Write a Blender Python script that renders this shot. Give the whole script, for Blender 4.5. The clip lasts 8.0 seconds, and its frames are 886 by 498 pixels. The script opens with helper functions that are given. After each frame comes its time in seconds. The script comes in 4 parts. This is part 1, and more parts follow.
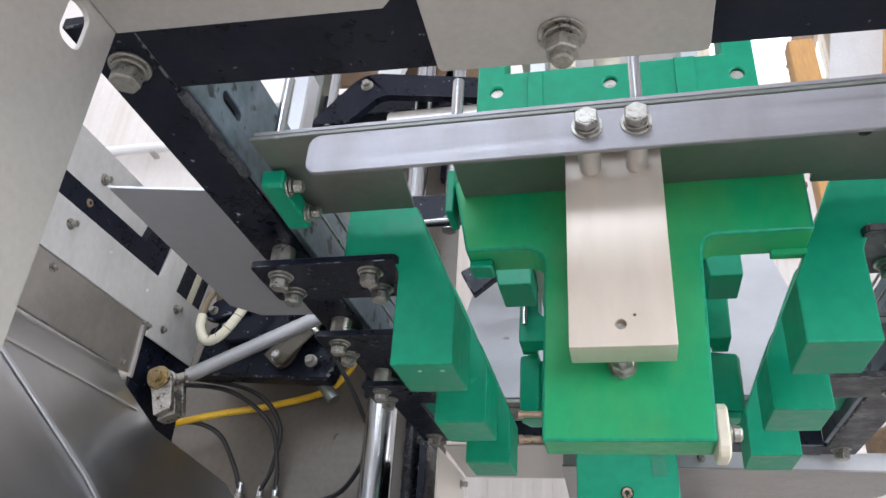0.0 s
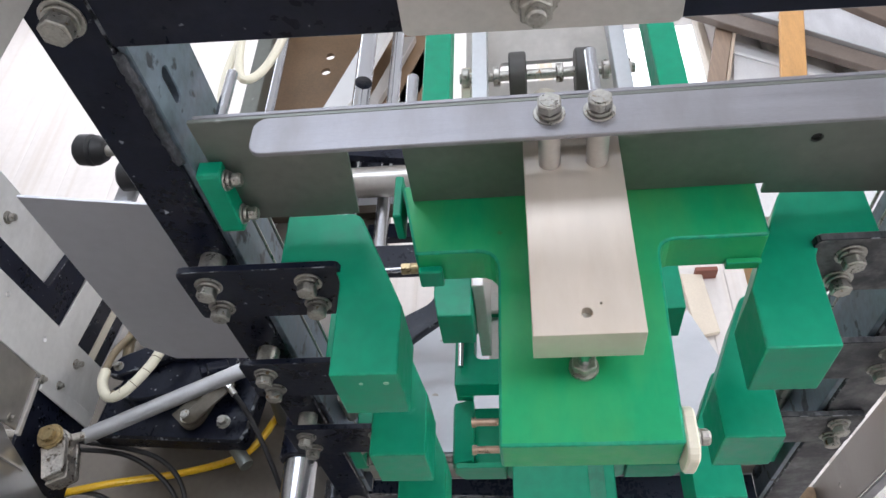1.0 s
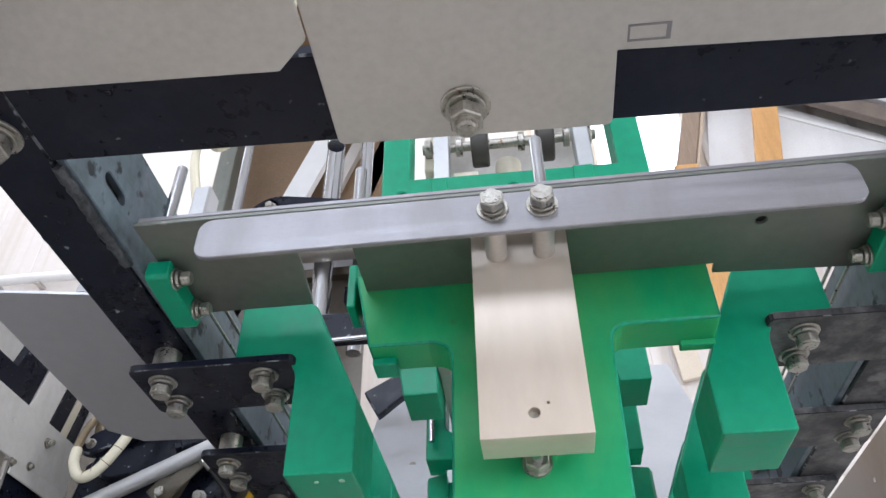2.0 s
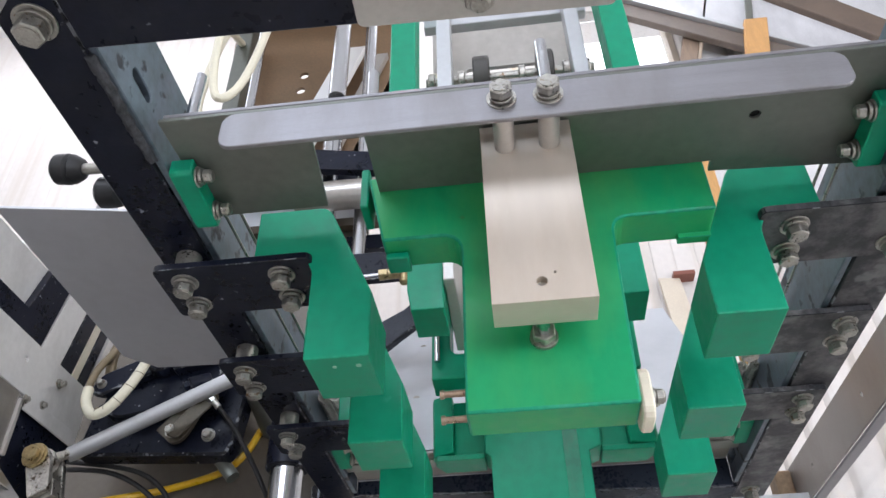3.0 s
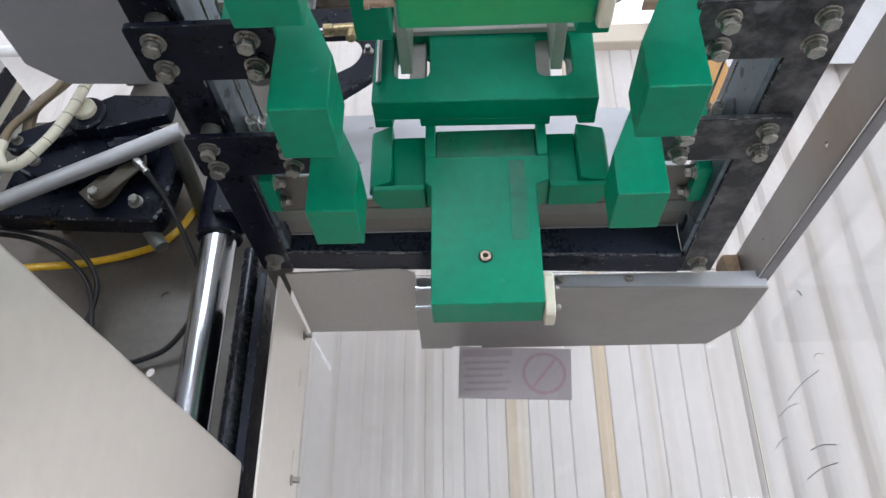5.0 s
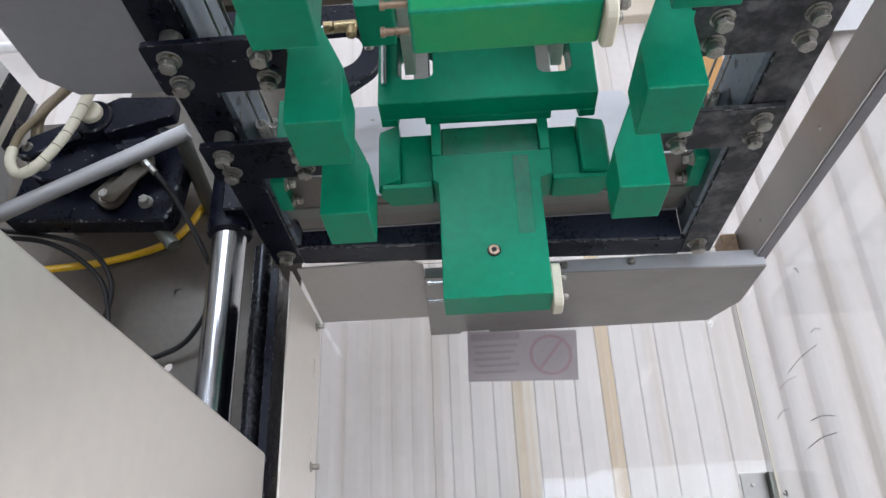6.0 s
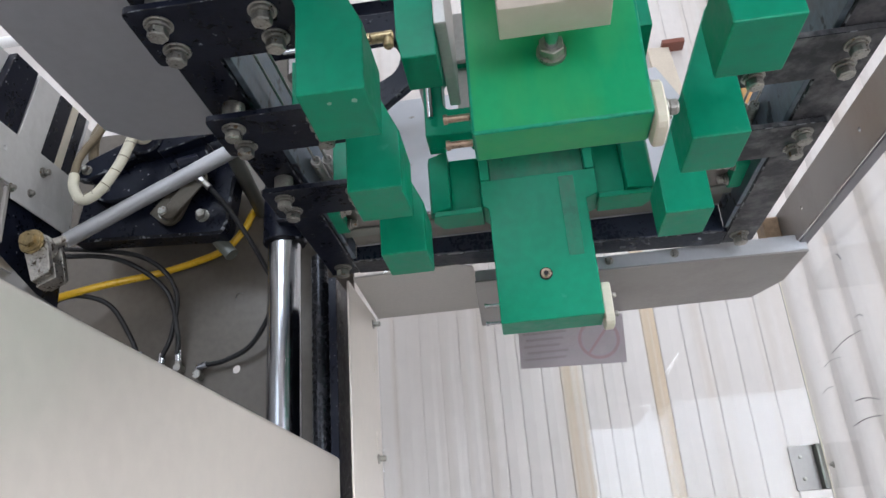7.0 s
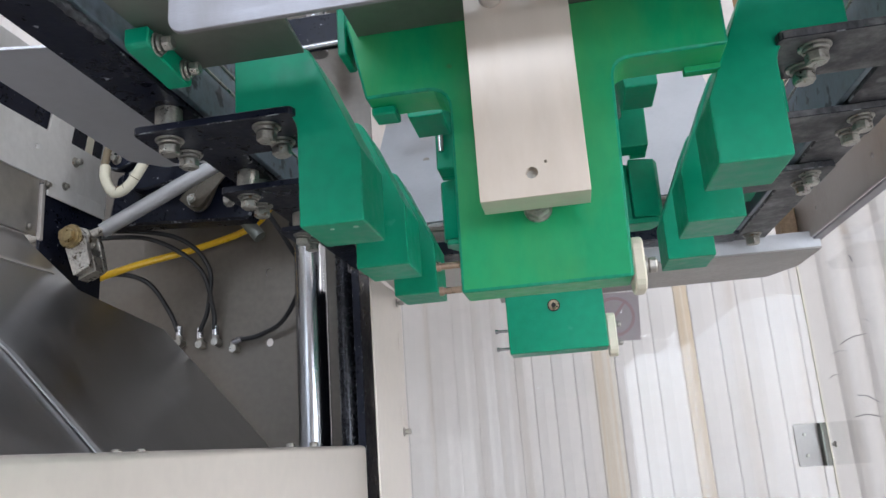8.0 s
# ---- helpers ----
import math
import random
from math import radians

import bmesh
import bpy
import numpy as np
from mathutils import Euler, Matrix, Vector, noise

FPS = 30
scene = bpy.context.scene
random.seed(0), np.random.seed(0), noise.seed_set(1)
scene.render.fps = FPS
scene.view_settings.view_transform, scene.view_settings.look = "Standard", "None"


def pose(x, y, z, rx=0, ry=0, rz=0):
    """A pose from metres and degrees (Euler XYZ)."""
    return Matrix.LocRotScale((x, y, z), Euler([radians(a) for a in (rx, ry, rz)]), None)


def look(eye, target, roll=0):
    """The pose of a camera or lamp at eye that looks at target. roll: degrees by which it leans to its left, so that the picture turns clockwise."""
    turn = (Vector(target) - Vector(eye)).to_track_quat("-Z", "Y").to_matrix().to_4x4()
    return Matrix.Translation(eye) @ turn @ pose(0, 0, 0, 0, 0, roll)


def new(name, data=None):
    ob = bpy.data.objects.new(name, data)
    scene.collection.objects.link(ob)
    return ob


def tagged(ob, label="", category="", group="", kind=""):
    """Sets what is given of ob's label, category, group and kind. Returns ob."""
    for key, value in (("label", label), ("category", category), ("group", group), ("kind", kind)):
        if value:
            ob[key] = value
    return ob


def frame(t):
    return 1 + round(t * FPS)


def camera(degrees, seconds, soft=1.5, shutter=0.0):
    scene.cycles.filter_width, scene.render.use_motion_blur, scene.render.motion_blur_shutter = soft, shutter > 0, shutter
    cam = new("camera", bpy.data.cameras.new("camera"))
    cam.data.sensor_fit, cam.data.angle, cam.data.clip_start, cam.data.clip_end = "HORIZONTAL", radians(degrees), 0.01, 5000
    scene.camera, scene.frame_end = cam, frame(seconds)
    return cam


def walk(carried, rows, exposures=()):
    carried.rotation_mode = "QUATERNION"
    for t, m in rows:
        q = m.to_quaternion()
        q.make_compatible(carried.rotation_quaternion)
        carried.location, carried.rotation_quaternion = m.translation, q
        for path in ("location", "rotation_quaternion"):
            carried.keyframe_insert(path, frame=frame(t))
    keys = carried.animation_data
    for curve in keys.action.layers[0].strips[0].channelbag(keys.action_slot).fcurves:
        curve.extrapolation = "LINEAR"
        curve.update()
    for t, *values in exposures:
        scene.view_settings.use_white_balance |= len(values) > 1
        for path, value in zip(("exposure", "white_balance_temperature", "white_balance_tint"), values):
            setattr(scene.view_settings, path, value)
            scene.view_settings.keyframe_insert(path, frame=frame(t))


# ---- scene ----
cam = camera(60.2, 8.0)
METRES, EYE, TILT, LEAN, TURN = 0.7, 0.9, -1.67, 1.49, 15.3
ROWS = [
    (0.0, 0.0, 0.0, 0.0, -2.87, 30.62, -4.85),
    (0.5, -0.0199, 0.081, -0.0438, -7.74, 35.5, -4.04),
    (1.0, -0.0215, 0.0898, -0.0511, -9.03, 38.0, -2.56),
    (1.5, 0.0084, 0.0634, -0.0155, -8.9, 40.52, -1.24),
    (3.0, -0.0025, 0.0822, -0.0997, -8.54, 39.54, -0.07),
    (3.5, 0.0389, 0.1983, -0.1998, -10.02, 36.62, -0.5),
    (4.0, 0.0765, 0.2817, -0.2097, -11.38, 34.11, -0.93),
    (4.5, 0.0758, 0.3037, -0.2253, -12.47, 32.11, -1.12),
    (6.0, 0.0363, 0.2491, -0.2269, -11.92, 28.87, 0.97),
    (6.5, 0.0082, 0.2078, -0.1961, -10.19, 27.18, 2.14),
    (7.0, -0.0128, 0.1429, -0.1345, -8.18, 24.29, 3.01),
    (7.5, -0.0028, 0.0891, -0.0537, -6.45, 20.36, 3.28),
    (8.0, 0.0186, 0.0147, 0.0605, -5.41, 15.79, 2.78),
]
BETWEEN = [
    (0.2, look((-0.031, 0.027, 0.886), (-0.388, 1.695, 1.929), 4.2)),
    (1.2, look((-0.020, 0.055, 0.870), (-0.213, 1.640, 2.075), 1.0)),
    (1.7, look((-0.005, 0.040, 0.890), (-0.176, 1.578, 2.158), -0.5)),
    (2.8, look((-0.012, 0.045, 0.855), (-0.180, 1.596, 2.107), -1.3)),
    (4.7, look((-0.011, 0.210, 0.733), (-0.092, 1.949, 1.718), 0.1)),
    (5.8, look((-0.020, 0.181, 0.730), (-0.085, 1.957, 1.647), -1.8)),
    (7.7, look((-0.003, 0.036, 0.898), (-0.271, 1.935, 1.465), -4.6)),
]
PATH = [(t, pose(0, 0, EYE, TILT, LEAN, TURN) @ pose(METRES * x, METRES * y, METRES * z, 90 + pitch, roll, yaw)) for t, x, y, z, yaw, pitch, roll in ROWS]
walk(cam, sorted(PATH + BETWEEN, key=lambda row: row[0]), [(0.0, 0.0, 6130, 15), (3.0, 0.0, 6130, 15), (3.5, 0.06, 6100, 14), (4.0, 0.03, 6040, 14), (4.6, -0.14, 5960, 13), (6.5, -0.25, 6010, 14), (8.0, -0.25, 6060, 14)])

# ---- world and light ----
world = bpy.data.worlds.new("sky")
scene.world = world
world.use_nodes = True
wn, wl = world.node_tree.nodes, world.node_tree.links
sky = wn.new("ShaderNodeTexSky")
sky.sky_type = "NISHITA"
sky.sun_disc = False
sky.sun_elevation = radians(42)
sky.sun_rotation = radians(160)
wl.new(sky.outputs[0], wn["Background"].inputs[0])
wn["Background"].inputs[1].default_value = 0.12


def area(name, m, sx, sy, watts, colour=(1, 1, 1)):
    d = bpy.data.lights.new(name, "AREA")
    d.shape, d.size, d.size_y, d.energy, d.color = "RECTANGLE", sx, sy, watts, colour
    ob = new(name, d)
    ob.matrix_world = m
    return ob


sun_data = bpy.data.lights.new("sun", "SUN")
sun_data.energy, sun_data.angle, sun_data.color = 4.5, radians(0.6), (1.0, 0.95, 0.87)
sun = new("sun", sun_data)
sun.matrix_world = look((1.0, -3.4, 3.6), (0, 0, 0))

# daylight through the wide doorway behind the camera, then three added fill areas
area("doorway_daylight", look((1.4, -3.38, 0.95), (1.2, 1.0, 1.0)), 2.0, 1.7, 74, (0.88, 0.95, 1.0))
# added unseen fill, set high to stay out of the acrylic's reflections
area("high_front_fill", look((-1.1, -3.38, 3.4), (-0.9, 1.0, 1.2)), 2.2, 1.3, 84, (0.86, 0.94, 1.0))
# added fill under the closed ceiling, brightens the top of the back wall
area("overhead_fill", look((-0.9, 1.45, 4.34), (-0.9, 1.45, 0)), 4.0, 1.2, 46, (0.95, 0.98, 1.0))
# added warm fill before the closed right wall, lifts the left-hand steel
area("right_fill", look((2.9, 0.0, 1.25), (-0.3, 0.4, 0.95)), 2.6, 1.8, 68, (1.0, 0.96, 0.90))

# ---- materials ----


def mat(name, base, rough=0.5, metal=0.0, vary=0.12, scale=14.0, fine=180.0, bump=0.08, stretch=(1, 1, 1),
        spots=None, spot_scale=60.0, spot_cut=0.66, rough_vary=0.12, sss=0.0, spec=0.5, smear=None, streak=None):
    m = bpy.data.materials.new(name)
    m.use_nodes = True
    n, l = m.node_tree.nodes, m.node_tree.links
    p = n["Principled BSDF"]
    p.inputs["Metallic"].default_value = metal
    if sss:
        p.inputs["Subsurface Weight"].default_value = sss
        p.inputs["Subsurface Radius"].default_value = (0.4, 1.0, 0.5)
        p.inputs["Subsurface Scale"].default_value = 0.006
    p.inputs["Specular IOR Level"].default_value = spec
    tc = n.new("ShaderNodeTexCoord")
    mp = n.new("ShaderNodeMapping")
    mp.inputs["Scale"].default_value = stretch
    l.new(tc.outputs["Object"], mp.inputs[0])
    a = n.new("ShaderNodeTexNoise")
    a.inputs["Scale"].default_value, a.inputs["Detail"].default_value = scale, 5
    b = n.new("ShaderNodeTexNoise")
    b.inputs["Scale"].default_value, b.inputs["Detail"].default_value = fine, 4
    l.new(mp.outputs[0], a.inputs[0])
    l.new(mp.outputs[0], b.inputs[0])
    add = n.new("ShaderNodeMath")
    add.operation = "ADD"
    l.new(a.outputs[0], add.inputs[0])
    l.new(b.outputs[0], add.inputs[1])
    mr = n.new("ShaderNodeMapRange")
    mr.inputs[1].default_value, mr.inputs[2].default_value = 0.7, 1.3
    mr.inputs[3].default_value, mr.inputs[4].default_value = 1 - vary, 1 + vary
    l.new(add.outputs[0], mr.inputs[0])
    mul = n.new("ShaderNodeVectorMath")
    mul.operation = "SCALE"
    mul.inputs[0].default_value = base[:3]
    l.new(mr.outputs[0], mul.inputs["Scale"])
    out = mul.outputs[0]
    if spots:
        s = n.new("ShaderNodeTexNoise")
        s.inputs["Scale"].default_value, s.inputs["Detail"].default_value = spot_scale, 6
        l.new(tc.outputs["Object"], s.inputs[0])
        ramp = n.new("ShaderNodeMapRange")
        ramp.inputs[1].default_value, ramp.inputs[2].default_value = spot_cut, spot_cut + 0.06
        l.new(s.outputs[0], ramp.inputs[0])
        mix = n.new("ShaderNodeMix")
        mix.data_type = "RGBA"
        l.new(ramp.outputs[0], mix.inputs[0])
        l.new(out, mix.inputs[6])
        mix.inputs[7].default_value = (*spots, 1)
        out = mix.outputs[2]
    if smear:
        colour, amount, size, cut = smear
        sm = n.new("ShaderNodeMapping")
        sm.inputs["Rotation"].default_value = (0.4, 0.7, 0.3)
        sm.inputs["Scale"].default_value = (1.0, 1.0, 0.35)
        l.new(tc.outputs["Object"], sm.inputs[0])
        sn = n.new("ShaderNodeTexNoise")
        sn.inputs["Scale"].default_value, sn.inputs["Detail"].default_value = size, 7
        sn.inputs["Roughness"].default_value = 0.66
        l.new(sm.outputs[0], sn.inputs[0])
        sr = n.new("ShaderNodeMapRange")
        sr.inputs[1].default_value, sr.inputs[2].default_value = cut, cut + 0.22
        sr.inputs[4].default_value = amount
        l.new(sn.outputs[0], sr.inputs[0])
        sx = n.new("ShaderNodeMix")
        sx.data_type = "RGBA"
        l.new(sr.outputs[0], sx.inputs[0])
        l.new(out, sx.inputs[6])
        sx.inputs[7].default_value = (*colour, 1)
        out = sx.outputs[2]
    if streak:
        colour, amount, width, cut = streak
        vm = n.new("ShaderNodeMapping")
        vm.inputs["Scale"].default_value = (width, 0.0, 0.22)
        l.new(tc.outputs["Object"], vm.inputs[0])
        vn = n.new("ShaderNodeTexNoise")
        vn.inputs["Scale"].default_value, vn.inputs["Detail"].default_value = 1.0, 4
        l.new(vm.outputs[0], vn.inputs[0])
        vr = n.new("ShaderNodeMapRange")
        vr.inputs[1].default_value, vr.inputs[2].default_value = cut, cut + 0.16
        vr.inputs[4].default_value = amount
        l.new(vn.outputs[0], vr.inputs[0])
        vx = n.new("ShaderNodeMix")
        vx.data_type = "RGBA"
        l.new(vr.outputs[0], vx.inputs[0])
        l.new(out, vx.inputs[6])
        vx.inputs[7].default_value = (*colour, 1)
        out = vx.outputs[2]
    l.new(out, p.inputs["Base Color"])
    rr = n.new("ShaderNodeMapRange")
    rr.inputs[1].default_value, rr.inputs[2].default_value = 0.7, 1.3
    rr.inputs[3].default_value, rr.inputs[4].default_value = max(0.03, rough - rough_vary), min(1, rough + rough_vary)
    l.new(add.outputs[0], rr.inputs[0])
    l.new(rr.outputs[0], p.inputs["Roughness"])
    if bump:
        bp = n.new("ShaderNodeBump")
        bp.inputs["Strength"].default_value, bp.inputs["Distance"].default_value = bump, 0.002
        l.new(b.outputs[0], bp.inputs["Height"])
        l.new(bp.outputs[0], p.inputs["Normal"])
    return m


def glass(name, tint, rough=0.02):
    m = bpy.data.materials.new(name)
    m.use_nodes = True
    p = m.node_tree.nodes["Principled BSDF"]
    p.inputs["Base Color"].default_value = (*tint, 1)
    p.inputs["Roughness"].default_value = rough
    p.inputs["Transmission Weight"].default_value = 1.0
    p.inputs["IOR"].default_value = 1.33
    return m


GREEN = mat("green_plastic", (0.0015, 0.262, 0.142), 0.42, vary=0.12, scale=9, fine=90, bump=0.05, sss=0.05, spots=(0.03, 0.30, 0.19), spot_scale=34, spot_cut=0.72, smear=((0.020, 0.33, 0.205), 0.30, 26, 0.53), spec=0.28)
GREEN_WORN = mat("green_plastic_worn", (0.006, 0.325, 0.125), 0.42, vary=0.08, scale=12, fine=110, bump=0.05, sss=0.05, spots=(0.07, 0.17, 0.06), spot_scale=30, spot_cut=0.69, smear=((0.090, 0.385, 0.110), 0.6, 9, 0.38), spec=0.30)
# darker, mottled green for the far pusher's groove and recess
GREEN_DARKER = mat("green_plastic_darker", (0.006, 0.195, 0.105), 0.48, vary=0.2, scale=30, fine=120, bump=0.05, spots=(0.02, 0.05, 0.03), spot_scale=70, spot_cut=0.66, smear=((0.09, 0.16, 0.11), 0.5, 40, 0.45))
BLACK = mat("black_paint", (0.0068, 0.0088, 0.0190), 0.34, vary=0.35, scale=22, fine=150, bump=0.10, spots=(0.36, 0.37, 0.40), spot_scale=115, spot_cut=0.69, spec=0.21, smear=((0.030, 0.033, 0.046), 0.45, 24, 0.54))
BLACK_DUSTY = mat("black_paint_dusty", (0.024, 0.0245, 0.029), 0.48, vary=0.5, scale=26, fine=140, bump=0.15, spots=(0.12, 0.12, 0.125), spot_scale=32, spot_cut=0.63, spec=0.35, smear=((0.165, 0.158, 0.165), 0.75, 38, 0.43))
WORN_STEEL = mat("worn_blue_steel", (0.135, 0.168, 0.205), 0.42, metal=0.6, vary=0.35, scale=25, fine=130, bump=0.15, spots=(0.03, 0.035, 0.045), spot_scale=55, spot_cut=0.58)
STEEL = mat("brushed_stainless", (0.30, 0.295, 0.315), 0.46, metal=0.7, vary=0.12, scale=9, fine=260, bump=0.04, stretch=(1, 1, 14), smear=((0.20, 0.185, 0.18), 0.6, 12, 0.45))
STEEL_MATT = mat("matt_stainless", (0.52, 0.50, 0.475), 0.48, metal=0.6, vary=0.10, scale=6, fine=210, bump=0.05)
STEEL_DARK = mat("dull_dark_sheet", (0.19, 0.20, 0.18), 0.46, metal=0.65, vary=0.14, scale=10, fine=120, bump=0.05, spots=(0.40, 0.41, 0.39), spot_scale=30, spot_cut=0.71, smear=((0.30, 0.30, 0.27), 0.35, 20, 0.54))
STEEL_SHINY = mat("polished_stainless", (0.40, 0.395, 0.395), 0.33, metal=1.0, vary=0.05, scale=4, fine=16, bump=0.0, rough_vary=0.05, smear=((0.52, 0.52, 0.53), 0.45, 6, 0.46))
ALU = mat("milled_aluminium", (0.72, 0.64, 0.555), 0.50, metal=0.68, vary=0.05, scale=6, fine=70, bump=0, rough_vary=0.04, stretch=(1, 1, 0.15), smear=((0.56, 0.45, 0.34), 0.4, 14, 0.48))
ALU_LIGHT = mat("light_aluminium", (0.55, 0.56, 0.58), 0.42, metal=0.75, vary=0.06, scale=7, fine=200, bump=0.04)
CHROME = mat("chrome", (0.50, 0.51, 0.535), 0.19, metal=1.0, vary=0.03, rough_vary=0.03, bump=0.0)
BOLT = mat("zinc_bolt", (0.40, 0.385, 0.35), 0.36, metal=0.9, vary=0.25, scale=120, fine=500, bump=0.15, spots=(0.22, 0.15, 0.09), spot_scale=150, spot_cut=0.64)
BRASS = mat("brass", (0.42, 0.33, 0.18), 0.36, metal=0.9, vary=0.25, scale=90)
COPPERED = mat("coppered_steel", (0.42, 0.31, 0.23), 0.34, metal=0.9, vary=0.2, scale=90)
CAST = mat("worn_zinc_casting", (0.44, 0.42, 0.385), 0.34, metal=0.85, vary=0.35, scale=60, fine=260, bump=0.2, spots=(0.10, 0.08, 0.06), spot_scale=90, spot_cut=0.60)
SCRATCH = mat("dark_scratch", (0.20, 0.19, 0.20), 0.7, bump=0)
PLATE = mat("pale_mounting_plate", (0.74, 0.74, 0.73), 0.40, metal=0.3, vary=0.06, scale=6, fine=90, bump=0, rough_vary=0.05, smear=((0.42, 0.41, 0.39), 0.4, 12, 0.48))
WHITE_PLASTIC = mat("cream_plastic", (0.70, 0.655, 0.53), 0.5, vary=0.05, sss=0.05)
WHITE_HOSE = mat("cream_spiral_wrap", (0.70, 0.66, 0.52), 0.5, vary=0.06)
YELLOW = mat("yellow_hose", (0.80, 0.48, 0.01), 0.35, vary=0.06)
RUBBER = mat("black_rubber", (0.012, 0.012, 0.013), 0.48, vary=0.2)
GREY_PAINT = mat("grey_painted_sheet", (0.52, 0.52, 0.545), 0.40, metal=0.35, vary=0.05, scale=8, fine=90, bump=0, rough_vary=0.05)
PALE = mat("pale_satin_steel", (0.70, 0.655, 0.60), 0.34, metal=0.45, vary=0.05, scale=4, fine=60, bump=0, rough_vary=0.05)
BACKPLATE = mat("brown_grey_plate", (0.150, 0.132, 0.110), 0.42, metal=0.3, vary=0.13, scale=7, fine=90, bump=0.05)
WALL = mat("white_wall_sheet", (0.70, 0.660, 0.630), 0.55, vary=0.05, scale=3, fine=40, bump=0.03, smear=((0.58, 0.54, 0.50), 0.4, 5, 0.50), streak=((0.56, 0.49, 0.42), 0.5, 17.0, 0.52))
WALL_YELLOWED = mat("yellowed_wall_sheet", (0.67, 0.62, 0.55), 0.55, vary=0.06, scale=3, fine=40, bump=0.03, streak=((0.60, 0.45, 0.28), 0.7, 34.0, 0.44))
CEIL = mat("white_ceiling_sheet", (0.82, 0.82, 0.82), 0.6, vary=0.03, scale=2, fine=30, bump=0.02)
FLOOR = mat("grey_concrete", (0.45, 0.44, 0.42), 0.6, vary=0.15, scale=3, fine=60, bump=0.1)
WOOD = mat("orange_timber", (0.55, 0.30, 0.11), 0.55, vary=0.18, scale=6, fine=60, stretch=(8, 8, 1), bump=0.1)
BROWN = mat("brown_fibre_board", (0.21, 0.135, 0.078), 0.55, vary=0.2, scale=9)
STICKER = mat("grey_sticker", (0.42, 0.36, 0.37), 0.5, vary=0.05)
STICKER_DARK = mat("grey_sticker_print", (0.345, 0.29, 0.30), 0.5, vary=0.05)
STICKER_RED = mat("faded_red_print", (0.40, 0.27, 0.28), 0.5, vary=0.05)
# bevel highlight of the green parts, put into a slightly lighter edge colour
GREEN_EDGE = mat("highlit_green_edge", (0.004, 0.275, 0.148), 0.44, vary=0.25, scale=50, fine=220, bump=0.05, smear=((0.06, 0.37, 0.24), 0.5, 40, 0.52), spec=0.3)
BLACK_EDGE = mat("rubbed_black_edge", (0.012, 0.013, 0.018), 0.35, vary=0.4, scale=60, fine=200, bump=0.1, spots=(0.22, 0.23, 0.25), spot_scale=90, spot_cut=0.56, spec=0.3)
SIDE_STEEL = mat("brown_tinted_stainless", (0.46, 0.44, 0.41), 0.36, metal=0.8, vary=0.08, scale=5, fine=80, bump=0, rough_vary=0.05, smear=((0.30, 0.27, 0.23), 0.5, 10, 0.48))
BRONZE = mat("dull_bronze", (0.105, 0.090, 0.068), 0.45, metal=0.5, vary=0.2, scale=60)
TAN_HOSE = mat("tan_rubber_hose", (0.20, 0.155, 0.095), 0.45, vary=0.15)
TUBE_LIGHT = bpy.data.materials.new("fluorescent_tube")
TUBE_LIGHT.use_nodes = True
TUBE_LIGHT.node_tree.nodes["Principled BSDF"].inputs["Emission Color"].default_value = (1.0, 0.95, 0.85, 1)
TUBE_LIGHT.node_tree.nodes["Principled BSDF"].inputs["Emission Strength"].default_value = 14.0
PLUG = mat("pale_green_plug", (0.30, 0.52, 0.40), 0.5, vary=0.1)
GUARD_STEEL = mat("dull_guard_stainless", (0.34, 0.325, 0.31), 0.45, metal=0.6, vary=0.08, scale=6, fine=160, bump=0.03, smear=((0.25, 0.235, 0.22), 0.5, 9, 0.48))
WELD = mat("weld_metal", (0.075, 0.078, 0.088), 0.55, metal=0.5, vary=0.5, scale=90, fine=300, bump=0.4)
# near-black that paints the shade inside holes and recesses
HOLE = mat("hole_shade", (0.01, 0.01, 0.01), 0.8, vary=0.0, bump=0)
CREAM = mat("cream_painted_wood", (0.66, 0.58, 0.47), 0.5, vary=0.06, scale=8)
# glow that stands in for a brightly lit part of the back wall
WHITE_GLOW = bpy.data.materials.new("white_glow_sheet")
WHITE_GLOW.use_nodes = True
WHITE_GLOW.node_tree.nodes["Principled BSDF"].inputs["Emission Color"].default_value = (0.94, 0.97, 1.0, 1)
WHITE_GLOW.node_tree.nodes["Principled BSDF"].inputs["Emission Strength"].default_value = 1.5
ACRYLIC = glass("clear_acrylic", (0.97, 0.98, 0.98))

# ---- builders ----


def obj(name, bm, material, parent=None, label="", smooth=False):
    me = bpy.data.meshes.new(name)
    bmesh.ops.recalc_face_normals(bm, faces=bm.faces)
    if smooth:
        for f in bm.faces:
            f.smooth = True
        for e in bm.edges:
            if len(e.link_faces) == 2 and e.calc_face_angle(0) > 0.6:
                e.smooth = False
    bm.to_mesh(me)
    bm.free()
    me.materials.append(material)
    me.materials.append({GREEN: GREEN_EDGE, GREEN_WORN: GREEN_EDGE, BLACK: BLACK_EDGE, BLACK_DUSTY: BLACK_EDGE}.get(material, material))
    ob = new(name, me)
    if parent is not None:
        ob.parent = parent
        if parent.data is None:
            ob.matrix_parent_inverse = Matrix.Translation(-parent.location)
    if label:
        ob["label"] = label
    return ob


def part(name, bm, material, parent, label="", smooth=False):
    return obj(name, bm, material, parent, label, smooth)


def thing(name, at, label, category, group="", kind=""):
    e = new(name)
    e.empty_display_size = 0.02
    e.location = at
    return tagged(e, label, category, group, kind)


def soften(bm, w, seg=1, limit=0.5):
    if w > 0:
        es = [e for e in bm.edges if len(e.link_faces) == 2 and e.calc_face_angle(0) > limit]
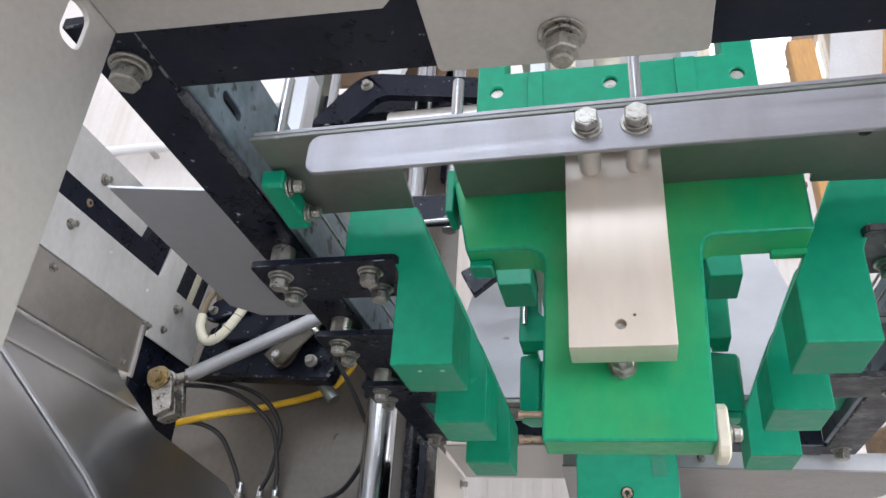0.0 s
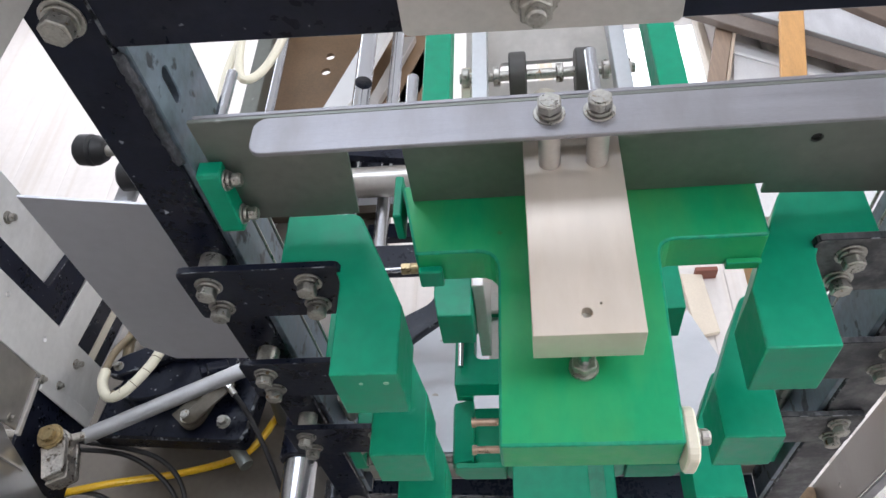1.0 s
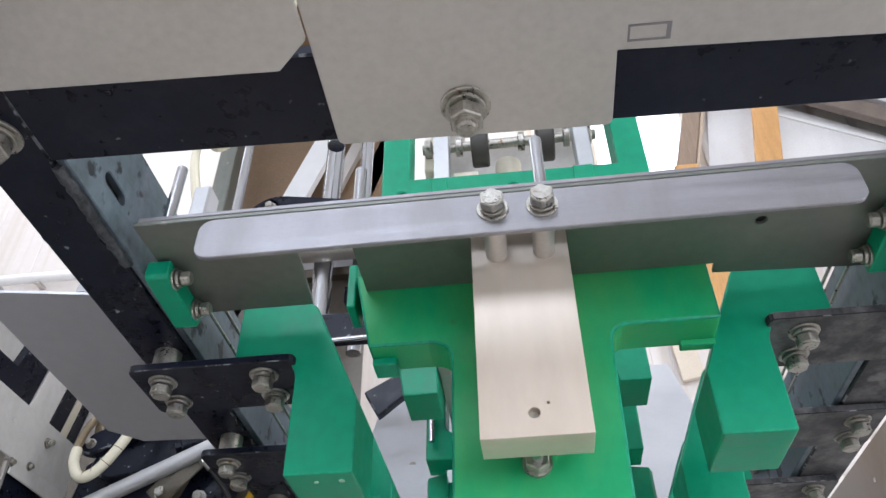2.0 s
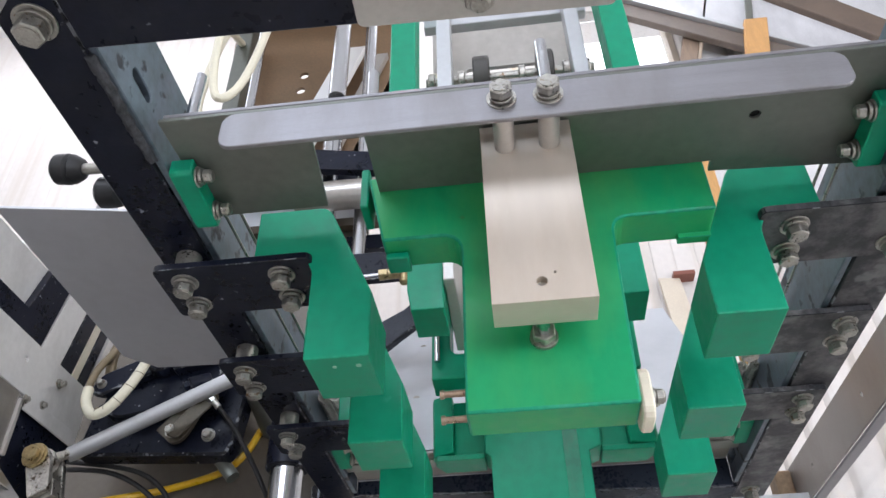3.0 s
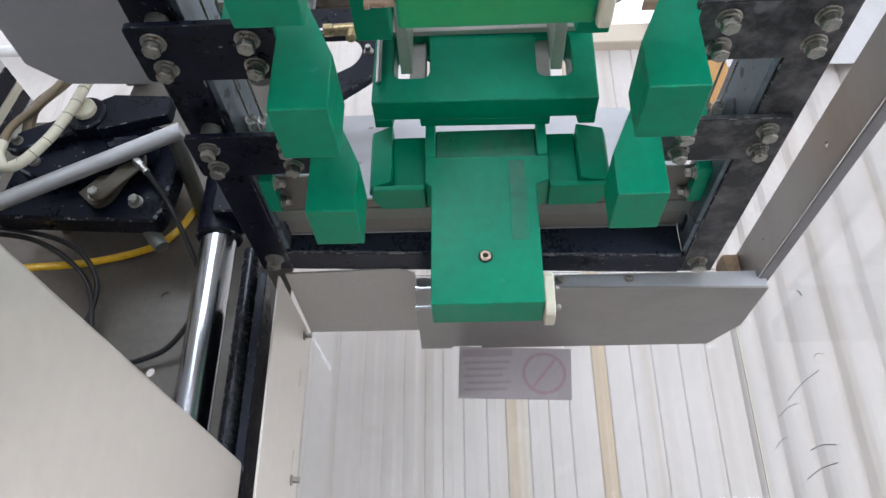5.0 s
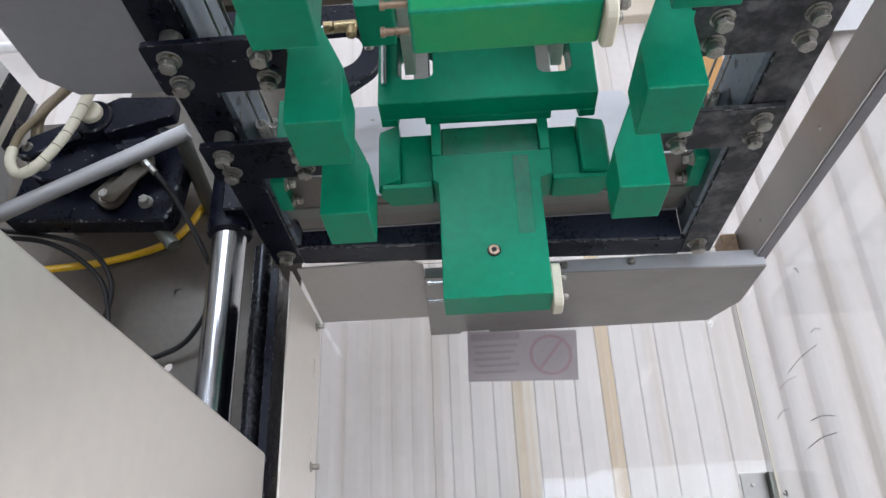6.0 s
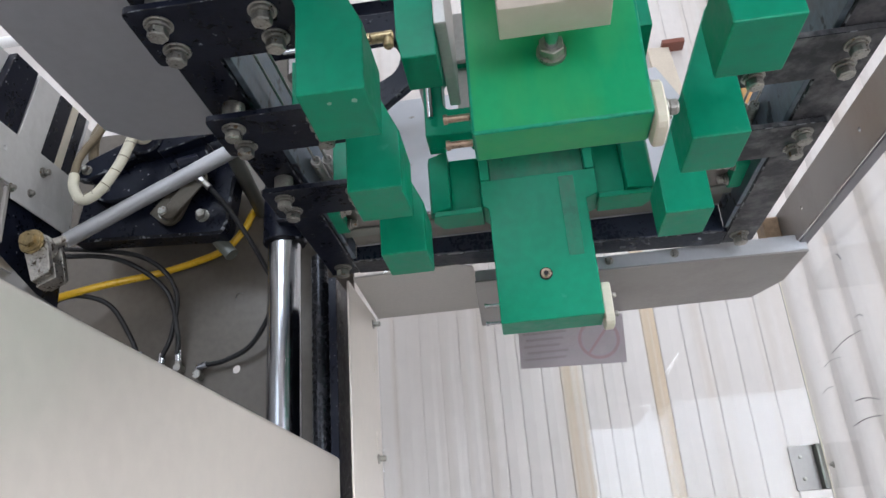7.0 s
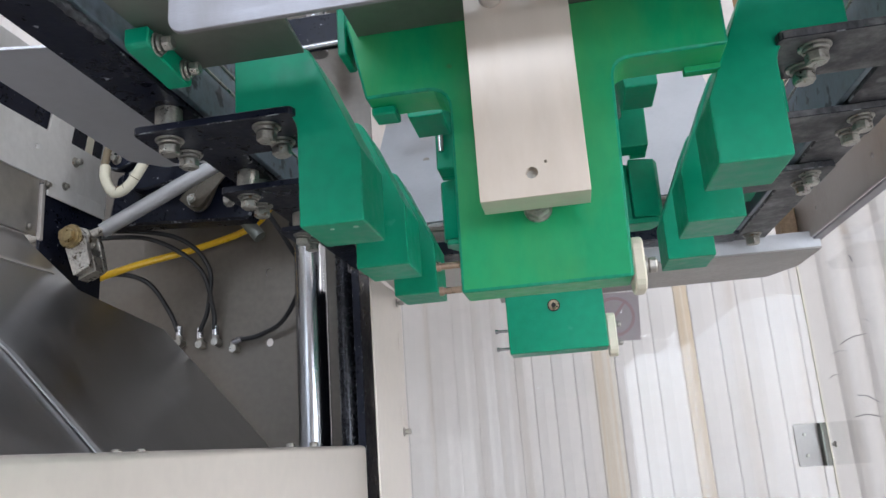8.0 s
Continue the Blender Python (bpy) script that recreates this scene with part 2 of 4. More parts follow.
        bmesh.ops.bevel(bm, geom=es, offset=w, segments=seg, profile=0.5, affect="EDGES", clamp_overlap=True, material=1)
    return bm


def box(x0, x1, y0, y1, z0, z1, w=0.001, seg=1):
    bm = bmesh.new()
    bmesh.ops.create_cube(bm, size=1)
    for v in bm.verts:
        v.co = Vector(((x0 + x1) / 2 + v.co.x * (x1 - x0), (y0 + y1) / 2 + v.co.y * (y1 - y0), (z0 + z1) / 2 + v.co.z * (z1 - z0)))
    return soften(bm, w, seg)


AX = {"y": lambda a, b, d: (a, d, b), "x": lambda a, b, d: (d, a, b), "z": lambda a, b, d: (a, b, d)}


def slab(outline, axis, d0, d1, w=0.001, holes=(), seg=1):
    """A plate with that outline, and holes, pressed out along an axis from d0 to d1."""
    bm = bmesh.new()
    put = AX[axis]
    loops, edges = [], []
    for ring in (outline, *holes):
        vs = [bm.verts.new(put(a, b, d0)) for a, b in ring]
        edges += [bm.edges.new((vs[i], vs[(i + 1) % len(vs)])) for i in range(len(vs))]
        loops.append(vs)
    if holes:
        faces = bmesh.ops.triangle_fill(bm, use_beauty=True, use_dissolve=False, edges=edges)["geom"]
        faces = [f for f in faces if isinstance(f, bmesh.types.BMFace)]
    else:
        faces = [bm.faces.new(loops[0])]
    got = bmesh.ops.extrude_face_region(bm, geom=faces)["geom"]
    step = Vector(put(0, 0, d1 - d0))
    for v in got:
        if isinstance(v, bmesh.types.BMVert):
            v.co += step
    bmesh.ops.recalc_face_normals(bm, faces=bm.faces)
    return soften(bm, w, seg)


def ring(cx, cy, r, n=16, ry=None):
    ry = r if ry is None else ry
    return [(cx + r * math.cos(2 * math.pi * i / n), cy + ry * math.sin(2 * math.pi * i / n)) for i in range(n)]


def slot(x0, x1, z0, z1, r, n=5):
    pts = []
    for cx, cz, a0 in ((x1 - r, z1 - r, 0), (x0 + r, z1 - r, 90), (x0 + r, z0 + r, 180), (x1 - r, z0 + r, 270)):
        for i in range(n):
            a = radians(a0 + 90 * i / (n - 1))
            pts.append((cx + r * math.cos(a), cz + r * math.sin(a)))
    return pts


def fillet(pts, radii, n=5):
    """Rounds the corners of an outline; radii maps a corner's index to its radius."""
    out = []
    for i, p in enumerate(pts):
        r = radii.get(i, 0)
        p = Vector(p)
        if not r:
            out.append(tuple(p))
            continue
        a, b = Vector(pts[i - 1]), Vector(pts[(i + 1) % len(pts)])
        u, v = (a - p).normalized(), (b - p).normalized()
        s, e = p + u * r, p + v * r
        for k in range(n + 1):
            t = k / n
            q = s * (1 - t) ** 2 + p * 2 * t * (1 - t) + e * t ** 2
            out.append(tuple(q))
    return out


def cyl(p0, p1, r, r2=None, n=20, w=0.0):
    bm = bmesh.new()
    p0, p1 = Vector(p0), Vector(p1)
    d = p1 - p0
    bmesh.ops.create_cone(bm, cap_ends=True, segments=n, radius1=r, radius2=r if r2 is None else r2, depth=d.length)
    if w:
        soften(bm, w, 1, 1.0)
    q = d.to_track_quat("Z", "Y").to_matrix().to_4x4()
    bmesh.ops.transform(bm, matrix=Matrix.Translation((p0 + p1) / 2) @ q, verts=bm.verts)
    return bm


def merge(*bms):
    out = bmesh.new()
    for b in bms:
        me = bpy.data.meshes.new("tmp")
        b.to_mesh(me)
        b.free()
        out.from_mesh(me)
        bpy.data.meshes.remove(me)
    return out


def smooth_path(pts, n=8):
    P = [Vector(p) for p in pts]
    P = [P[0] * 2 - P[1]] + P + [P[-1] * 2 - P[-2]]
    out = []
    for i in range(1, len(P) - 2):
        for k in range(n):
            t = k / n
            out.append(0.5 * ((2 * P[i]) + (P[i + 1] - P[i - 1]) * t + (2 * P[i - 1] - 5 * P[i] + 4 * P[i + 1] - P[i + 2]) * t * t
                              + (3 * P[i] - P[i - 1] - 3 * P[i + 1] + P[i + 2]) * t ** 3))
    return out + [P[-2]]


def tube(pts, r, n=10, steps=8):
    path = smooth_path(pts, steps) if steps > 1 else [Vector(p) for p in pts]
    bm = bmesh.new()
    rings = []
    up = Vector((0.31, 0.2, 0.93)).normalized()
    for i, p in enumerate(path):
        d = (path[min(i + 1, len(path) - 1)] - path[max(i - 1, 0)]).normalized()
        a = d.cross(up).normalized()
        b = d.cross(a)
        up = -b if (-b).dot(up) > 0 else b
        rings.append([bm.verts.new(p + a * r * math.cos(2 * math.pi * k / n) + b * r * math.sin(2 * math.pi * k / n)) for k in range(n)])
    for s, e in zip(rings, rings[1:]):
        for k in range(n):
            bm.faces.new((s[k], s[(k + 1) % n], e[(k + 1) % n], e[k]))
    bm.faces.new(rings[0])
    bm.faces.new(rings[-1])
    return bm


def bolt(parent, at, axis, flats=0.013, head=0.0065, washer=0.0095, stack=2, material=None, name="bolt"):
    """A hex bolt whose head stands off a face at that place; axis points from the face to the head."""
    material = material or BOLT
    at, ax = Vector(at), Vector(axis).normalized()
    z = 0.0
    rings = []
    if washer:
        for k, (r, h) in enumerate(((washer, 0.0016), (washer * 0.80, 0.0022))[:stack]):
            rings.append(cyl(at + ax * z, at + ax * (z + h), r, n=22, w=0.0003))
            z += h + 0.0005
    hd = cyl(at + ax * z, at + ax * (z + head), flats * 0.577, n=6, w=0.0008)
    top = cyl(at + ax * (z + head - 0.0002), at + ax * (z + head + 0.0006), flats * 0.40, n=16)
    ob = part(name, merge(hd, top), material, parent)
    if rings:
        part("washer", merge(*rings), material, ob, smooth=True)
    return ob


def socket_screw(parent, at, axis, r=0.006, name="screw"):
    at, ax = Vector(at), Vector(axis).normalized()
    a = cyl(at - ax * 0.001, at + ax * 0.0025, r, n=18, w=0.0006)
    ob = part(name, a, COPPERED, parent, "tan socket screw", smooth=True)
    # black ring and disc paint the shade in the countersink and socket
    part("countersink", cyl(at - ax * 0.001, at + ax * 0.0006, r * 1.22, n=20), HOLE, ob)
    part("hex_socket", cyl(at + ax * 0.0018, at + ax * 0.0028, r * 0.5, n=6), HOLE, ob)
    return ob

# ---- the place: floor, walls, ceiling ----
tagged(obj("floor", box(-3.2, 3.2, -3.6, 2.7, -0.12, 0.0, 0), FLOOR), "grey trowelled concrete workshop floor", "floor", kind="structure")
tagged(obj("ceiling", box(-3.2, 3.2, -3.6, 2.7, 4.40, 4.52, 0), CEIL), "white sheeted workshop ceiling with seams", "ceiling", kind="structure")
WALL_Y = 2.40


WX0, WX1, WZ0, WZ1 = 0.381, 0.86, 2.87, 4.05  # the added opening in the back wall, for a brightly lit patch
wall_back = tagged(obj("wall_back", merge(box(-3.2, WX0, WALL_Y + 0.02, WALL_Y + 0.2, 0, 4.40, 0), box(WX1, 3.2, WALL_Y + 0.02, WALL_Y + 0.2, 0, 4.40, 0),
    box(WX0, WX1, WALL_Y + 0.02, WALL_Y + 0.2, 0, WZ0, 0), box(WX0, WX1, WALL_Y + 0.02, WALL_Y + 0.2, WZ1, 4.40, 0)), WALL), "white board-clad workshop back wall", "wall", kind="structure")


def board(x0, x1, bulge, joint, z0, z1):
    """One upright cladding board with a sloped joint on its right edge."""
    y = WALL_Y
    if bulge:
        n = 8
        pts = [(x0 + (x1 - x0) * k / n, y + 0.016 - bulge * math.sin(math.pi * k / n) ** 0.6) for k in range(n + 1)]
    else:
        w = min(0.022, (x1 - x0) * 0.3)
        pts = [(x0, y + joint * 0.5), (x0 + 0.004, y), (x0 + (x1 - x0) * 0.5, y - 0.0012), (x1 - w, y + 0.0006), (x1 - w * 0.35, y + joint * 0.55), (x1 - 0.0005, y + joint)]
    return slab(pts + [(pts[-1][0], y + 0.019), (x0, y + 0.019)], "z", z0, z1, 0)


EDGES = [-3.0 + 0.24 * k for k in range(10)] + [-0.60, -0.51, -0.428, -0.348, -0.286, -0.225, -0.163, -0.11, -0.05, 0.018, 0.074, 0.141, 0.20, 0.261, 0.339,
         0.381, 0.454, 0.52, 0.60, 0.68, 0.767, 0.86, 0.95, 1.07] + [1.20 + 0.14 * k for k in range(14)]
for x0, x1 in zip(EDGES, EDGES[1:]):
    yellowed = abs(x0 - 0.074) < 0.001 or abs(x0 - 0.339) < 0.001
    joint = 0.0016 if x0 < -0.17 else 0.0038
    spans = ((0.0, WZ0), (WZ1, 4.40)) if WX0 - 0.001 < x0 < WX1 - 0.001 else ((0.0, 4.40),)
    for z0, z1 in spans:
        part("wall_board", board(x0, x1, 0.034 if x0 > 0.76 else 0, joint, z0, z1), WALL_YELLOWED if yellowed else WALL, wall_back)
win = thing("glow_opening", (0.62, WALL_Y, WZ0), "added cream-framed opening that stands in for a brightly lit wall patch", "window", kind="structure")
part("opening_sill", box(WX0 - 0.03, WX1 + 0.03, WALL_Y - 0.045, WALL_Y + 0.10, WZ0 - 0.095, WZ0 - 0.002, 0.004), CREAM, win, "cream painted sill")
for x0, x1 in ((WX0 + 0.001, WX0 + 0.03), (WX1 - 0.03, WX1 - 0.001)):
    part("opening_frame", box(x0, x1, WALL_Y + 0.03, WALL_Y + 0.10, WZ0, WZ1 - 0.001, 0.003), CREAM, win)
part("opening_pane", box(WX0 + 0.03, WX1 - 0.03, WALL_Y + 0.06, WALL_Y + 0.066, WZ0, WZ1 - 0.001, 0), ACRYLIC, win).visible_shadow = False
# added glowing sheet, makes the opening read as overbright wall
tagged(obj("backdrop", box(-0.4, 1.9, WALL_Y + 0.58, WALL_Y + 0.60, 2.3, 5.4, 0), WHITE_GLOW), "added glowing white sheet behind the opening", "sky", kind="structure")
for sx in (-1, 1):
    tagged(obj("wall_left" if sx < 0 else "wall_right", box(sx * 3.1 - 0.1, sx * 3.1 + 0.1, -3.6, 2.6, 0, 4.40, 0), WALL), "plain white workshop side wall", "wall", kind="structure")
# the high opening only goes with the added high fill area
front = tagged(obj("wall_front", merge(box(-3.2, -2.2, -3.6, -3.4, 0, 4.40, 0), box(-2.2, 0.0, -3.6, -3.4, 0, 2.75, 0), box(-2.2, 0.0, -3.6, -3.4, 4.05, 4.40, 0), box(0.0, 0.4, -3.6, -3.4, 0, 4.40, 0), box(0.4, 2.4, -3.6, -3.4, 1.8, 4.40, 0), box(2.4, 3.2, -3.6, -3.4, 0, 4.40, 0)), WALL), "white front wall with an open doorway and an added high opening", "wall", kind="structure")

# ---- black frame ----
ZF, ZR = 1.196, 1.1788  # underside of the rails: the frame leans a little to one side


def lean(bm, drop=ZF - ZR):
    """Lets a piece across the frame sink from its high side to its low side."""
    for v in bm.verts:
        v.co.z -= drop * (v.co.x + 0.2425) / 0.485
    return bm


fr = thing("machine_frame", (0, 0.67, ZF), "black painted flat-bar frame with chipped edges", "machine frame")
for sx, xo, xi, z0, m in ((-1, 0.2905, 0.2512, ZF, BLACK), (1, 0.2925, 0.2505, ZR, BLACK_DUSTY)):
    part("side_rail", box(min(sx * xo, sx * xi), max(sx * xo, sx * xi), 0.252, 1.0945, z0, z0 + 0.008, 0.0012), m, fr)
    hole_rows = [slot(0.345, 0.372, z0 + 0.022, z0 + 0.031, 0.0044), slot(1.0, 1.03, z0 + 0.022, z0 + 0.031, 0.0044)]
    part("side_web", slab([(0.300, z0 + 0.002), (1.045, z0 + 0.002), (1.045, z0 + 0.072), (0.300, z0 + 0.072)], "x", sx * 0.2445, sx * 0.2503, 0.0008, hole_rows), WORN_STEEL, fr, "worn blue-grey steel web with slots")
    for y in (0.3585, 1.015):
        # black backing added so that the slot reads as shaded
        part("slot_shade", box(min(sx * 0.2506, sx * 0.2511), max(sx * 0.2506, sx * 0.2511), y - 0.016, y + 0.016, z0 + 0.019, z0 + 0.034, 0), HOLE, fr, "added black backing for the shade in the slot")
    bead = tube([(sx * 0.2508, 0.312, z0 + 0.001), (sx * 0.2500, 0.34, z0 + 0.0005), (sx * 0.2510, 0.37, z0 + 0.001), (sx * 0.2502, 0.402, z0 + 0.0015)], 0.0034, 9)
    for i, v in enumerate(bead.verts):
        v.co += Vector((math.sin(i * 2.3), math.sin(i * 1.7), math.sin(i * 3.1))) * 0.0007
    part("weld_bead", bead, WELD, fr, "rough grey weld bead", smooth=True)
    for y in (0.286, 1.066):
        bolt(fr, (sx * 0.2685, y, z0), (0, 0, -1), 0.016, 0.009, 0.0125)
part("near_crossbar", lean(box(-0.2508, 0.2500, 0.252, 0.3075, ZF - 0.001, ZF + 0.007, 0.0012)), BLACK, fr)
part("far_crossbar", lean(box(-0.2508, 0.2500, 1.050, 1.0945, ZF - 0.001, ZF + 0.007, 0.0012)), BLACK, fr)
part("far_web", lean(box(-0.2444, 0.2444, 1.044, 1.0495, ZF - 0.001, ZF + 0.044, 0.001)), mat("blue_black_paint", (0.020, 0.026, 0.045), 0.32, vary=0.2, spec=0.4), fr, "blue-black glossy web")

# ---- brackets and green hooks ----


def bracket(sx, y, material):
    e = thing("mounting_bracket", (sx * 0.225, y + 0.032, 1.172), "black steel plate bracket bolted under the side rail", "bracket", "brackets under the frame")
    xs = sorted((sx * 0.286, sx * 0.163))
    part("plate", slab(fillet([(xs[0], y), (xs[1], y), (xs[1], y + 0.064), (xs[0], y + 0.064)], {0: 0.006, 1: 0.006, 2: 0.006, 3: 0.006}, 3), "z", 1.172, 1.178, 0.0006), material, e)
    for yy in (y + 0.017, y + 0.047):
        part("spacer", cyl((sx * 0.266, yy, 1.1781), (sx * 0.266, yy, (ZF if sx < 0 else ZR) - 0.0001), 0.010, n=20), BOLT, e, smooth=True)
        for xx in (0.265, 0.189):
            bolt(e, (sx * xx, yy, 1.172), (0, 0, -1), 0.0135, 0.007, 0.0105)
    return e


def hook(sx, y, low):
    o = [(0.209, 1.226), (0.153, 1.226), (0.1165, 1.142), (0.1165, low), (0.1625, low), (0.1625, 1.166), (0.170, 1.1785), (0.209, 1.1785)]
    o = fillet(o, {1: 0.008, 5: 0.006, 6: 0.005}, 3)
    ob = obj("guide_block", slab([(sx * a, b) for a, b in o], "y", y, y + 0.0605, 0.0013, seg=2), GREEN)
    if sx < 0 and y < 0.5:
        for x, r in ((-0.143, 0.0015), (-0.126, 0.0020)):
            part("plug", cyl((x, y + 0.013, low - 0.0005), (x, y + 0.013, low + 0.0005), r, n=12), PLUG, ob, "pale green plug")
    return tagged(ob, "green plastic hook-shaped guide block on a black bracket", "guide block", "green guide blocks")


for sx, y_bracket, y_hook, low, m in ((-1, 0.491, 0.4980, 1.0895, BLACK), (1, 0.486, 0.4945, 1.0975, BLACK_DUSTY)):
    for k in range(3):
        bracket(sx, y_bracket + 0.1435 * k, m)
        hook(sx, y_hook + 0.142 * k, low)

# ---- sheet angle across the near side ----
sh = thing("angle_sheet", (0, 0.42, 1.205), "folded stainless angle sheet spanning the frame", "sheet metal")
part("flange", slab(slot(-0.193, 0.197, 1.174, 1.2045, 0.009), "y", 0.3745, 0.378, 0.0006), STEEL, sh, "light stainless front flange with rounded ends")
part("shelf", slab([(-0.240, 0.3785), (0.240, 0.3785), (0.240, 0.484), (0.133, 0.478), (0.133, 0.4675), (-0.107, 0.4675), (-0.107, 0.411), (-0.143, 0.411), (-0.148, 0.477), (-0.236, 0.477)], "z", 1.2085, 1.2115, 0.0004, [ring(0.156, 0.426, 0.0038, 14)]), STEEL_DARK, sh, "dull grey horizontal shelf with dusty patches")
# black plug added above the hole to keep it dark
part("hole_shade_plug", cyl((0.156, 0.426, 1.2116), (0.156, 0.426, 1.221), 0.007, n=16), HOLE, sh)
part("lip", box(-0.237, 0.241, 0.3785, 0.3815, 1.2118, 1.2150, 0.0004), STEEL, sh, "thin folded lip above the flange")
for x in (-0.0125, 0.0165):
    bolt(sh, (x, 0.375, 1.192), (0, -1, 0), 0.0135, 0.0065, 0.0095)
    part("spacer", cyl((x, 0.3781, 1.188), (x, 0.4119, 1.188), 0.0068, n=20), STEEL_MATT, sh, smooth=True)

# ---- aluminium bar ----
ab = thing("clamp_bar", (0.0015, 0.424, 1.065), "flat milled aluminium bar with a drilled hole", "metal bar")
part("bar", slab([(-0.0285, 1.065), (0.0315, 1.065), (0.0315, 1.2075), (-0.0285, 1.2075)], "y", 0.412, 0.437, 0.0008, [ring(0.001, 1.0785, 0.0032, 14), ring(0.009, 1.084, 0.0008, 8)]), ALU, ab)
part("screw", cyl((0.001, 0.4175, 1.0785), (0.001, 0.436, 1.0785), 0.0032, n=10), BOLT, ab)
part("stud", cyl((0.001, 0.4371, 1.074), (0.001, 0.4679, 1.074), 0.004, n=14), CHROME, ab, smooth=True)
part("nut", merge(cyl((0.001, 0.458, 1.074), (0.001, 0.465, 1.074), 0.0078, n=6, w=0.0006), cyl((0.001, 0.4652, 1.074), (0.001, 0.4678, 1.074), 0.0088, n=20)), BOLT, ab)

# ---- near T-shaped green pusher ----
t1 = thing("pusher_plate", (0.004, 0.489, 1.024), "bright green T-shaped plastic pusher plate with brown stains", "pusher plate", "green pusher plates")
o = [(-0.116, 1.224), (0.128, 1.224), (0.128, 1.166), (0.057, 1.166), (0.053, 1.0267), (-0.050, 1.0267), (-0.048, 1.163), (-0.104, 1.163)]
part("plate", slab(fillet(o, {3: 0.012, 6: 0.016, 1: 0.003, 2: 0.003}, 5), "y", 0.468, 0.501, 0.0018, seg=2), GREEN_WORN, t1)
part("lip", box(-0.1035, -0.087, 0.482, 0.5005, 1.157, 1.1629, 0.001), GREEN, t1)
part("lip", box(0.104, 0.127, 0.493, 0.5005, 1.1615, 1.1659, 0.0005), GREEN_WORN, t1)
part("ear", slab([(-0.1225, 1.200), (-0.1163, 1.200), (-0.1163, 1.238), (-0.1225, 1.238)], "y", 0.472, 0.500, 0.001), GREEN, t1)
part("side_pad", slab(slot(0.469, 0.502, 1.019, 1.052, 0.009), "x", 0.0533, 0.0605, 0.0012), WHITE_PLASTIC, t1, "cream plastic pad")
bolt(t1, (0.0605, 0.478, 1.034), (1, 0, 0), 0.009, 0.005, 0.006, 1)
bolt(t1, (0.0605, 0.494, 1.038), (1, 0, 0), 0.006, 0.004, 0.0045, 1)
for y, z in ((0.483, 1.048), (0.488, 1.033)):
    part("pin", merge(cyl((-0.064, y, z), (-0.0505, y, z), 0.0022, n=12), cyl((-0.0665, y, z), (-0.064, y, z), 0.003, n=12)), COPPERED, t1, "small copper-coloured pin", smooth=True)

# ---- slotted plate in the middle ----
sp = thing("slotted_plate", (0.003, 0.826, 1.23), "green plastic plate with two rounded slots", "guide plate")
SLOTS = [slot(-0.090, -0.053, 1.262, 1.322, 0.009), slot(0.057, 0.093, 1.260, 1.320, 0.009)]
part("plate", slab([(-0.112, 1.231), (0.117, 1.229), (0.119, 1.345), (-0.110, 1.345)], "y", 0.805, 0.834, 0.0018, SLOTS, seg=2), GREEN, sp)
part("rear_layer", slab([(-0.112, 1.231), (-0.094, 1.231), (-0.092, 1.241), (-0.066, 1.241), (-0.064, 1.231), (0.070, 1.229), (0.072, 1.240), (0.098, 1.240), (0.1, 1.229), (0.117, 1.229), (0.119, 1.345), (-0.110, 1.345)], "y", 0.8342, 0.846, 0.0008, SLOTS), GREEN, sp, "notched rear layer")
for x in (-0.066, 0.064):
    part("slide_bar", box(x - 0.0085, x + 0.0085, 0.818, 0.834, 1.250, 1.40, 0.001), STEEL_MATT, sp, "grey flat steel slide bar")
part("metal_strip", box(-0.105, 0.112, 0.797, 0.8045, 1.318, 1.345, 0.0008), STEEL_MATT, sp)

# ---- far T-shaped pusher ----
t2 = thing("pusher_plate", (0.004, 0.867, 1.025), "deep green plastic pusher plate with ribbed wings", "pusher plate", "green pusher plates")
o = [(-0.0595, 1.190), (-0.0595, 1.160), (-0.053, 1.155), (-0.053, 1.025), (0.0525, 1.025), (0.0525, 1.155), (0.066, 1.160), (0.066, 1.190)]
part("stem", slab(o, "y", 0.845, 0.889, 0.0014, [slot(0.026, 0.041, 1.092, 1.184, 0.002, 3)], seg=2), GREEN, t2)
part("groove", box(0.0255, 0.0415, 0.8452, 0.8885, 1.0915, 1.1845, 0), GREEN_DARKER, t2, "darker green shallow groove")
part("top_web", box(-0.049, 0.0555, 0.856, 0.889, 1.1905, 1.2325, 0.001), GREEN_DARKER, t2, "darker spotted recess between two ribs")
part("rib", box(-0.0595, -0.0492, 0.845, 0.889, 1.1905, 1.236, 0.001), GREEN, t2)
part("rib", box(0.0557, 0.066, 0.845, 0.889, 1.1905, 1.235, 0.001), GREEN, t2)
for x0, x1 in ((-0.094, -0.060), (0.0665, 0.097)):
    part("wing_web", box(x0, x1, 0.862, 0.889, 1.1630, 1.2295, 0.001), GREEN, t2)
for ledge, end, top in (([(-0.060, 0.852), (-0.060, 0.889), (-0.107, 0.889), (-0.116, 0.870), (-0.113, 0.853)], [(-0.094, 0.846), (-0.094, 0.889), (-0.108, 0.889), (-0.119, 0.870), (-0.116, 0.858)], 1.234),
                        ([(0.0665, 0.852), (0.0665, 0.889), (0.117, 0.889), (0.128, 0.868), (0.123, 0.853)], [(0.0975, 0.846), (0.0975, 0.889), (0.118, 0.889), (0.131, 0.868), (0.126, 0.854)], 1.230)):
    part("wing_ledge", slab(ledge, "z", 1.1565, 1.1628, 0.001), GREEN, t2)
    part("wing_end", slab(end, "z", 1.1630, top, 0.001), GREEN, t2)
socket_screw(t2, (-0.001, 0.845, 1.074), (0, -1, 0), 0.0056)
